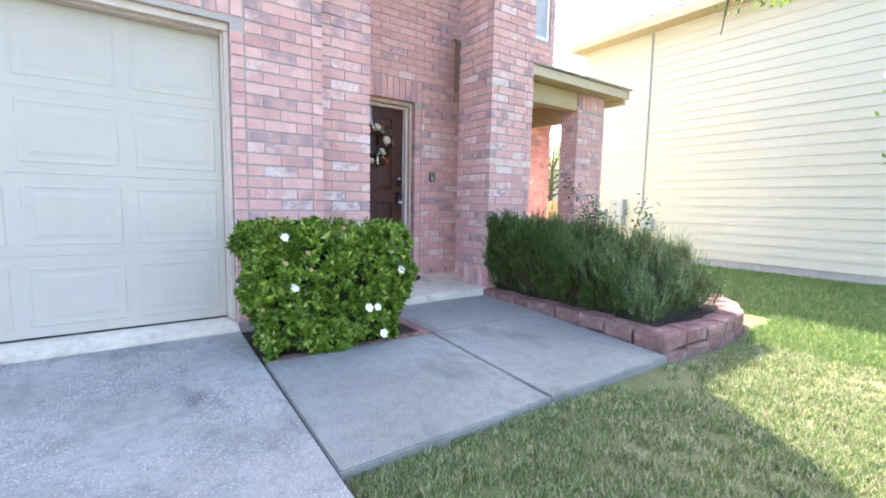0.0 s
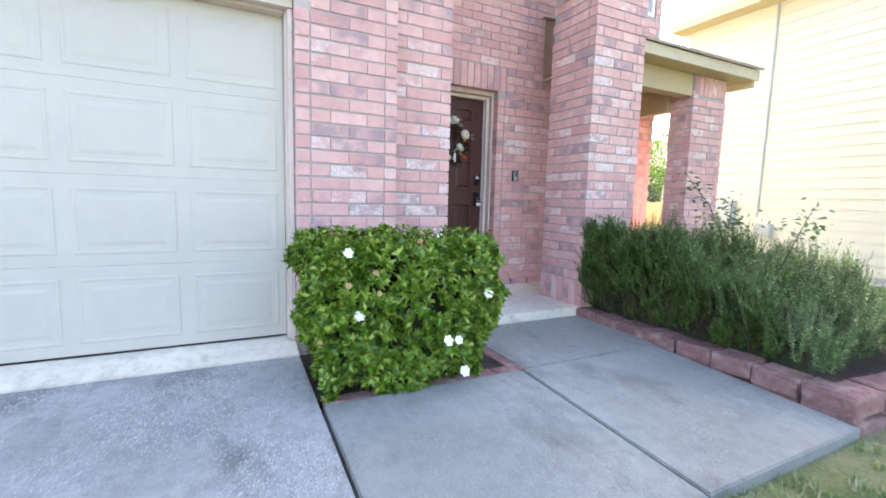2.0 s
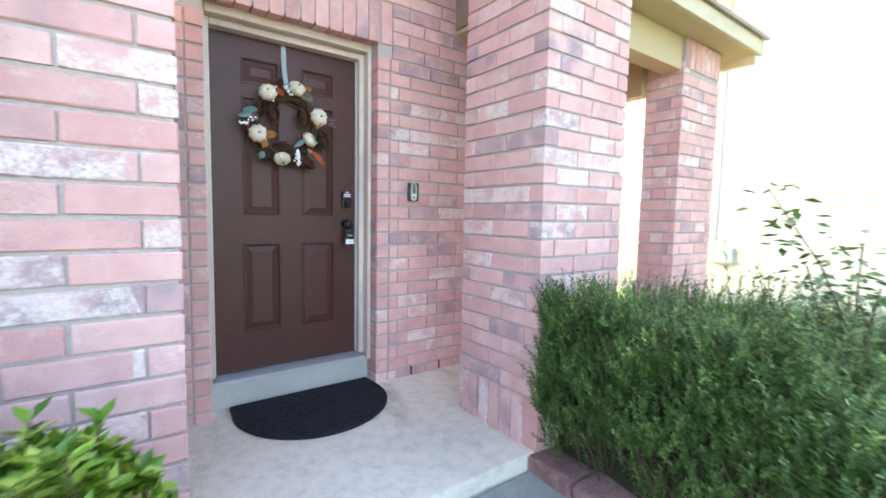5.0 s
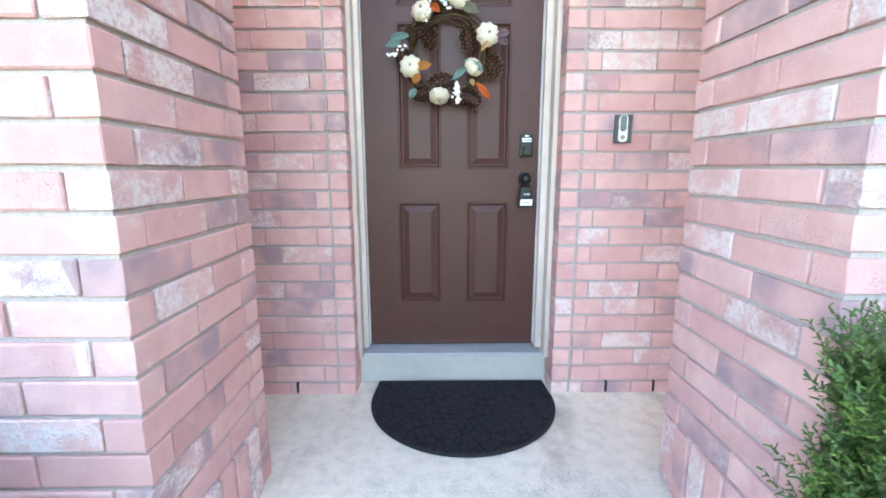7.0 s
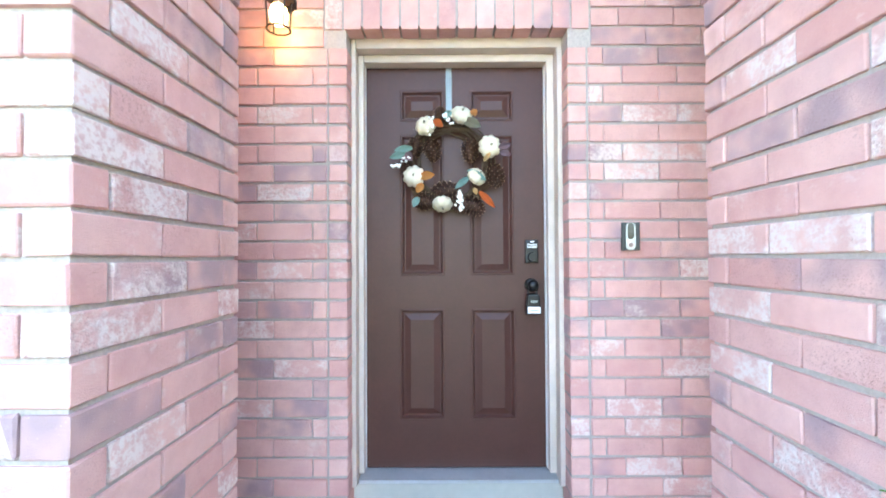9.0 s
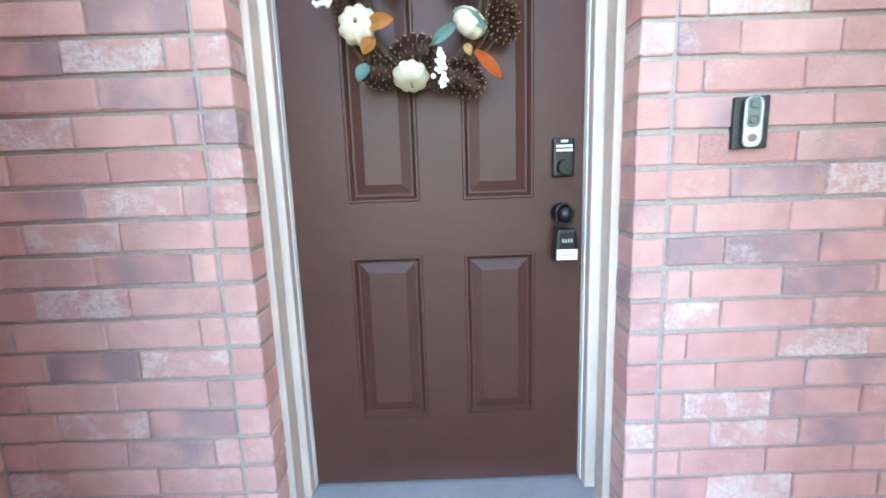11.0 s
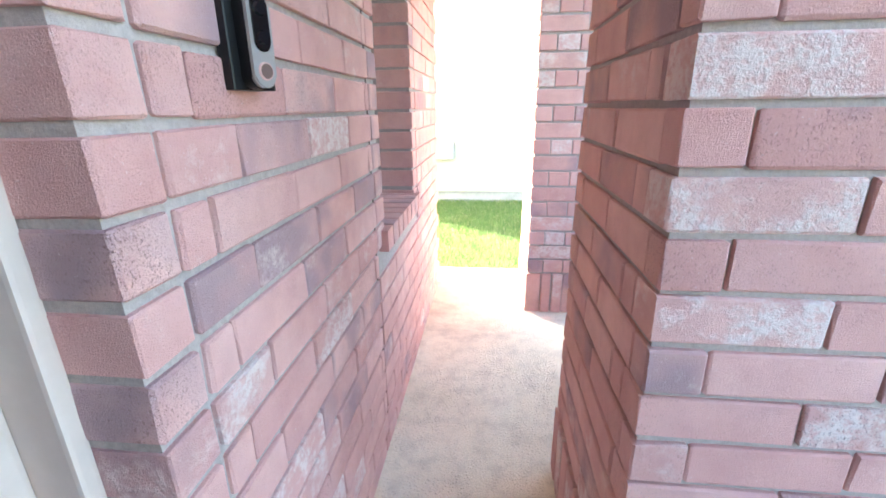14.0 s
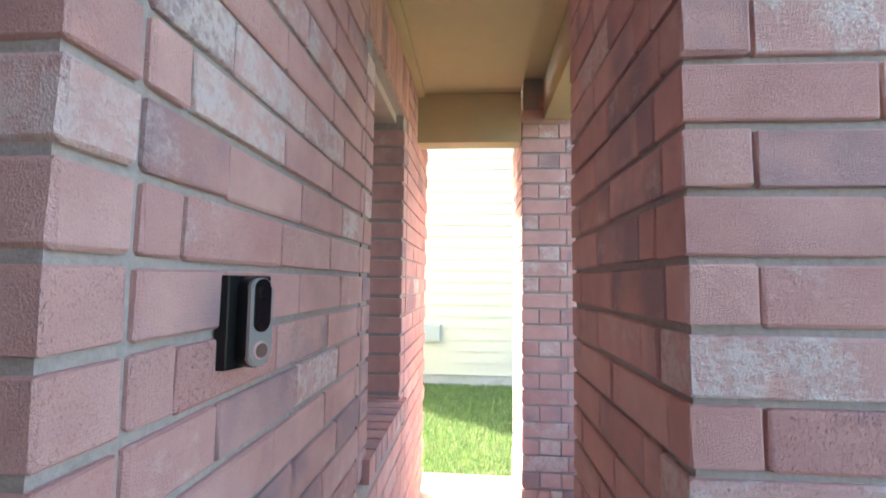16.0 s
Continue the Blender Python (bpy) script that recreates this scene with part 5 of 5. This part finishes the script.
for cane in canes:
    bm = bmesh.new()
    cs = [Vector(c) for c in cane]
    for i, (a, b) in enumerate(zip(cs, cs[1:])):
        tube(bm, a, b, 0.005 - i * 0.001, 0.004 - i * 0.001, 6)
    part("cane", bm, TWIG, rose)
    for i in range(60):
        f = 0.45 + 0.55 * rng.random() ** 0.8
        tot = (len(cs) - 1) * f
        s_ = min(int(tot), len(cs) - 2)
        b = cs[s_].lerp(cs[s_ + 1], tot - s_)
        wide = 0.10 if b.z < 1.0 else 0.05
        lp.append([b.x + rng.gauss(0, wide), b.y + rng.gauss(0, wide), b.z + rng.gauss(0, 0.04)])
        ld.append([rng.gauss(0, 1), rng.gauss(0, 1), rng.gauss(-0.2, 0.3)])
lp, ld = np.array(lp), np.array(ld)
n = len(lp)
v = leaf_verts(lp, unit(ld), unit(np.tile([0, 0, 1.0], (n, 1)) + gen.normal(0, 0.3, (n, 3))), gen.uniform(0.036, 0.062, n), gen.uniform(0.022, 0.036, n))
fast_mesh("leaves", v, LEAF_SIDES, ROSELEAF).parent = rose

# ---- lawn blades ----
def blades(name, n, xr, yr, hr, mat, keepfn, label):
    x, y = gen.uniform(*xr, n), gen.uniform(*yr, n)
    keep = keepfn(x, y)
    x, y = x[keep], y[keep]
    n = len(x)
    a = gen.uniform(0, 2 * math.pi, n)
    h = gen.uniform(*hr, n)
    lean = gen.uniform(0.3, 1.3, n)
    w = gen.uniform(0.0020, 0.0038, n)
    b = gen.uniform(0, 2 * math.pi, n)
    p = np.stack([x, y, np.full(n, -0.207)], 1)
    s = np.stack([np.cos(b), np.sin(b), np.zeros(n)], 1) * w[:, None]
    d1 = np.stack([np.cos(a) * lean * 0.35, np.sin(a) * lean * 0.35, np.ones(n)], 1) * (h * 0.55)[:, None]
    d2 = np.stack([np.cos(a) * lean * 0.9, np.sin(a) * lean * 0.9, 0.7 * np.ones(n)], 1) * (h * 0.5)[:, None]
    v = np.stack([p - s, p + s, p + d1 + s * 0.7, p + d1 - s * 0.7, p + d1 + d2], 1)
    ob = fast_mesh(name, v, [(0, 1, 2, 3), (3, 2, 4)], mat)
    return tagged(ob, label, "grass", "", "stuff")


def in_planter(x, y):
    return (x > 3.2) & (x < 5.6) & (y > 1.55 + 0.28 * np.maximum(0, x - 4.2) ** 1.5)


def patchy(x, y):
    bare = np.clip((y - 1.15) / 0.5, 0, 1) * np.clip(1.2 - np.abs(x - 3.0) / 1.0, 0, 1)
    q = -0.9 * bare + np.array([noise.noise(Vector((a * 1.6, b * 1.6, 3.0))) + 0.9 * noise.noise(Vector((a * 9, b * 9, 1.0))) for a, b in zip(x, y)])
    return gen.uniform(-0.55, 0.5, len(x)) < q + 0.10


blades("lawn_grass", 280000, (0.66, 4.4), (-1.6, 1.69), (0.022, 0.058), GRASS, lambda x, y: ~in_planter(x, y) & ((y < 1.69) | (x > 3.3)) & patchy(x, y), "patchy green and straw-coloured lawn grass")
blades("side_lawn_grass", 150000, (4.4, 9.56), (-2.0, 1.7), (0.03, 0.08), GRASS2, lambda x, y: ~in_planter(x, y), "bright green lawn grass")
blades("strip_lawn_grass", 120000, (5.6, 9.56), (1.7, 7.0), (0.03, 0.08), GRASS2, lambda x, y: ~in_planter(x, y) & ((x > 6.02) | (y < 3.9)), "bright green lawn grass between the houses")

# ---- wreath ----
WX, WY, WZ = 2.518, 5.30, 1.716
wreath = thing("wreath", "autumn wreath of pine cones, white pumpkins and berries on a ribbon", "wreath", (WX, WY, WZ))
WHITEP = simple("white pumpkin skin", (206, 196, 172), 0.6, 0, 0.1, 40)
CONE = simple("pine cone scale", (78, 50, 38), 0.8, 0, 0.35, 60)
CONETIP = simple("pine cone tips", (168, 134, 108), 0.85, 0, 0.2, 60)
TEAL = simple("teal felt leaf", (132, 164, 154), 0.8, 0, 0.12, 40)
ORANGE = simple("orange silk leaf", (204, 98, 34), 0.6, 0, 0.25, 30)
AMBER = simple("amber silk leaf", (190, 128, 64), 0.7, 0, 0.2, 30)
DUSK = simple("dusty mauve leaf", (130, 106, 112), 0.8, 0, 0.15, 30)
RIBBON = simple("pale blue satin ribbon", (206, 220, 226), 0.35, 0, 0.05, 30)
STEMG = simple("grey green stem", (128, 124, 104), 0.8, 0, 0.2, 40)


def w_at(px, py):
    return Vector(((px - 797) / 345.0, 0, (285 - py) / 345.0))


bm = bmesh.new()
for k in range(26):
    ph = rng.uniform(0, 6.28)
    rr, oy = 0.19 + rng.uniform(-0.035, 0.035), rng.uniform(-0.02, 0.015)
    pts = [Vector(((rr + 0.012 * math.sin(3 * a + ph)) * math.cos(a + ph), oy + 0.01 * math.cos(4 * a), (rr + 0.012 * math.sin(3 * a + ph)) * math.sin(a + ph))) for a in np.linspace(0, 2.6, 15)]
    for a, b in zip(pts, pts[1:]):
        tube(bm, a, b, 0.0045, None, 5)
part("twig_ring", bm, TWIG, wreath)


def pumpkin(c, r, axis, squash=0.72):
    m = Matrix.Translation(c) @ Vector(axis).normalized().to_track_quat("Z", "Y").to_matrix().to_4x4()
    bm = bmesh.new()
    bmesh.ops.create_uvsphere(bm, u_segments=32, v_segments=12, radius=r)
    for v in bm.verts:
        a = math.atan2(v.co.y, v.co.x)
        rib = 1 + 0.20 * (abs(math.cos(a * 4.5)) - 0.5)
        rad = math.hypot(v.co.x, v.co.y)
        dip = max(0, 1 - rad / (0.45 * r))
        v.co = m @ Vector((v.co.x * rib, v.co.y * rib, v.co.z * squash - math.copysign(dip * 0.22 * r, v.co.z)))
    ob = part("pumpkin", bm, WHITEP, wreath, "small white ribbed pumpkin", True)
    bm = bmesh.new()
    vs = tube(bm, (0, 0, 0.45 * r), (0.004, 0, 0.80 * r), 0.006, 0.004, 7)
    for v in vs:
        v.co = m @ v.co
    part("stem", bm, STEMG, ob)


for px_, py_, r, ax, dy in ((757, 222, 0.050, (-0.3, -1, 0.4), -0.05), (818, 204, 0.052, (0.2, -0.8, 0.7), -0.05), (866, 258, 0.054, (0.1, -1, 0.1), -0.05), (843, 310, 0.046, (0.6, -0.7, 0.6), -0.06), (785, 356, 0.048, (0, -0.55, -0.85), -0.05), (737, 309, 0.052, (-0.1, -1, 0.1), -0.055)):
    pumpkin(w_at(px_, py_) + Vector((0, dy, 0)), r, ax)


def pine_cone(c, length, axis):
    m = Matrix.Translation(c) @ Vector(axis).normalized().to_track_quat("Z", "Y").to_matrix().to_4x4()
    bm = bmesh.new()
    vs = ball(bm, (0, 0, 0), length * 0.5, 0.36, 0.36, 0.95, 2)
    n = 78
    for i in range(n):
        f = (i + 0.5) / n
        zz = (f - 0.5) * length * 0.98
        rad = length * 0.33 * math.sqrt(max(0.03, 1 - (1.75 * (f - 0.42)) ** 2))
        a = i * 2.39996
        w = length * 0.075
        pts = [(rad * 0.5, -w * 0.7, zz), (rad * 0.5, w * 0.7, zz), (rad * 1.08, w, zz + length * 0.055), (rad * 1.2, 0, zz + length * 0.075), (rad * 1.08, -w, zz + length * 0.055), (rad * 0.8, 0, zz + length * 0.005)]
        q = [bm.verts.new(Matrix.Rotation(a, 3, "Z") @ Vector(p)) for p in pts]
        for f_ in ((0, 1, 2, 3, 4), (0, 5, 1), (1, 5, 2), (2, 5, 3), (3, 5, 4), (4, 5, 0)):
            bm.faces.new([q[k] for k in f_])
    for v in bm.verts:
        v.co = m @ v.co
    ob = part("pine_cone", bm, CONE, wreath)
    bm = bmesh.new()
    for i in range(n):
        f = (i + 0.5) / n
        zz = (f - 0.5) * length * 0.98 + length * 0.068
        rad = length * 0.33 * math.sqrt(max(0.03, 1 - (1.75 * (f - 0.42)) ** 2)) * 1.17
        a = i * 2.39996
        bmesh.ops.create_icosphere(bm, subdivisions=1, radius=length * 0.019, matrix=m @ Matrix.Translation((rad * math.cos(a), rad * math.sin(a), zz)))
    tagged(part("tip_mass", bm, CONETIP, ob), kind="stuff")


for px_, py_, l, ax in ((768, 262, 0.115, (0.15, -0.2, -1)), (738, 258, 0.11, (-0.2, -0.1, -1)), (833, 262, 0.12, (0.05, -0.2, -1)), (876, 306, 0.125, (0.15, -0.5, -1)), (788, 334, 0.14, (0.9, -0.5, 0.1)), (755, 350, 0.12, (-1, -0.5, -0.1)), (836, 358, 0.13, (1, -0.4, -0.6)), (780, 205, 0.10, (0.3, -0.3, 1)), (815, 358, 0.09, (0.3, -0.8, 0.1)), (722, 296, 0.08, (-0.5, -0.4, 0.6))):
    pine_cone(w_at(px_, py_) + Vector((0, -0.03, 0)), l, ax)


def felt_leaf(c, tip, w, mat, name="leaf"):
    c, tip = Vector(c), Vector(tip)
    d = tip - c
    s = d.cross(Vector((0, -1, 0))).normalized()
    bm = bmesh.new()
    rows = []
    for i in range(7):
        f = i / 6
        ww = w * math.sin(math.pi * min(0.98, 0.08 + f * 0.9)) ** 0.8
        b = c + d * f + Vector((0, -0.012 * math.sin(f * math.pi), 0))
        rows.append([bm.verts.new(b - s * ww + Vector((0, -0.006, 0))), bm.verts.new(b), bm.verts.new(b + s * ww + Vector((0, -0.006, 0)))])
    for a, b in zip(rows, rows[1:]):
        for k in range(2):
            bm.faces.new((a[k], a[k + 1], b[k + 1], b[k]))
    bmesh.ops.solidify(bm, geom=bm.faces[:], thickness=0.0015)
    part(name, bm, mat, wreath)


for (a, b, w, mt) in (((847, 336), (872, 364), 0.017, ORANGE), ((745, 312), (772, 308), 0.022, AMBER), ((752, 322), (742, 338), 0.020, AMBER), ((770, 215), (786, 228), 0.020, ORANGE), ((835, 198), (842, 210), 0.018, AMBER),
                      ((830, 312), (806, 332), 0.016, TEAL), ((828, 300), (858, 318), 0.018, TEAL), ((730, 270), (697, 280), 0.020, TEAL), ((735, 262), (705, 268), 0.018, TEAL), ((745, 345), (736, 362), 0.018, TEAL), ((800, 200), (788, 215), 0.018, TEAL), ((820, 215), (850, 228), 0.026, STEMG),
                      ((880, 262), (900, 258), 0.018, DUSK), ((882, 270), (900, 276), 0.016, DUSK), ((855, 285), (866, 272), 0.012, WILT), ((838, 330), (842, 342), 0.012, WILT), ((720, 268), (735, 285), 0.022, DUSK)):
    felt_leaf(w_at(*a) + Vector((0, -0.07, 0)), w_at(*b) + Vector((0, -0.085, 0)), w, mt)


def berries(pts, r=0.0068):
    bm = bmesh.new()
    for px_, py_ in pts:
        bmesh.ops.create_icosphere(bm, subdivisions=2, radius=r * rng.uniform(0.85, 1.1), matrix=Matrix.Translation(w_at(px_, py_) + Vector((0, -0.088 + rng.uniform(-0.006, 0.006), 0))))
    tagged(part("berry_mass", bm, PETAL, wreath, "spray of small white berries", True), kind="stuff")


berries([(rng.gauss(815, 3.2), 336 + i * 1.3) for i in range(26)])
berries([(700 + i * 2.4, 297 - i * 1.5 + rng.uniform(-5, 5)) for i in range(14)])
berries([(796 + rng.gauss(0, 6), 212 + rng.gauss(0, 8)) for i in range(14)])
berries([(765 + rng.gauss(0, 3), 222 + rng.gauss(0, 9)) for i in range(12)])
bm = bmesh.new()
prev = None
for zz, yy, ww in ((0.502, 0.027, 0.014), (0.44, 0.024, 0.016), (0.35, 0.012, 0.015), (0.25, -0.03, 0.015)):
    r = [bm.verts.new((-ww, yy, zz)), bm.verts.new((ww, yy, zz))]
    if prev:
        bm.faces.new((prev[0], prev[1], r[1], r[0]))
    prev = r
bmesh.ops.solidify(bm, geom=bm.faces[:], thickness=0.002)
part("ribbon", bm, RIBBON, wreath, "pale blue satin hanging ribbon")
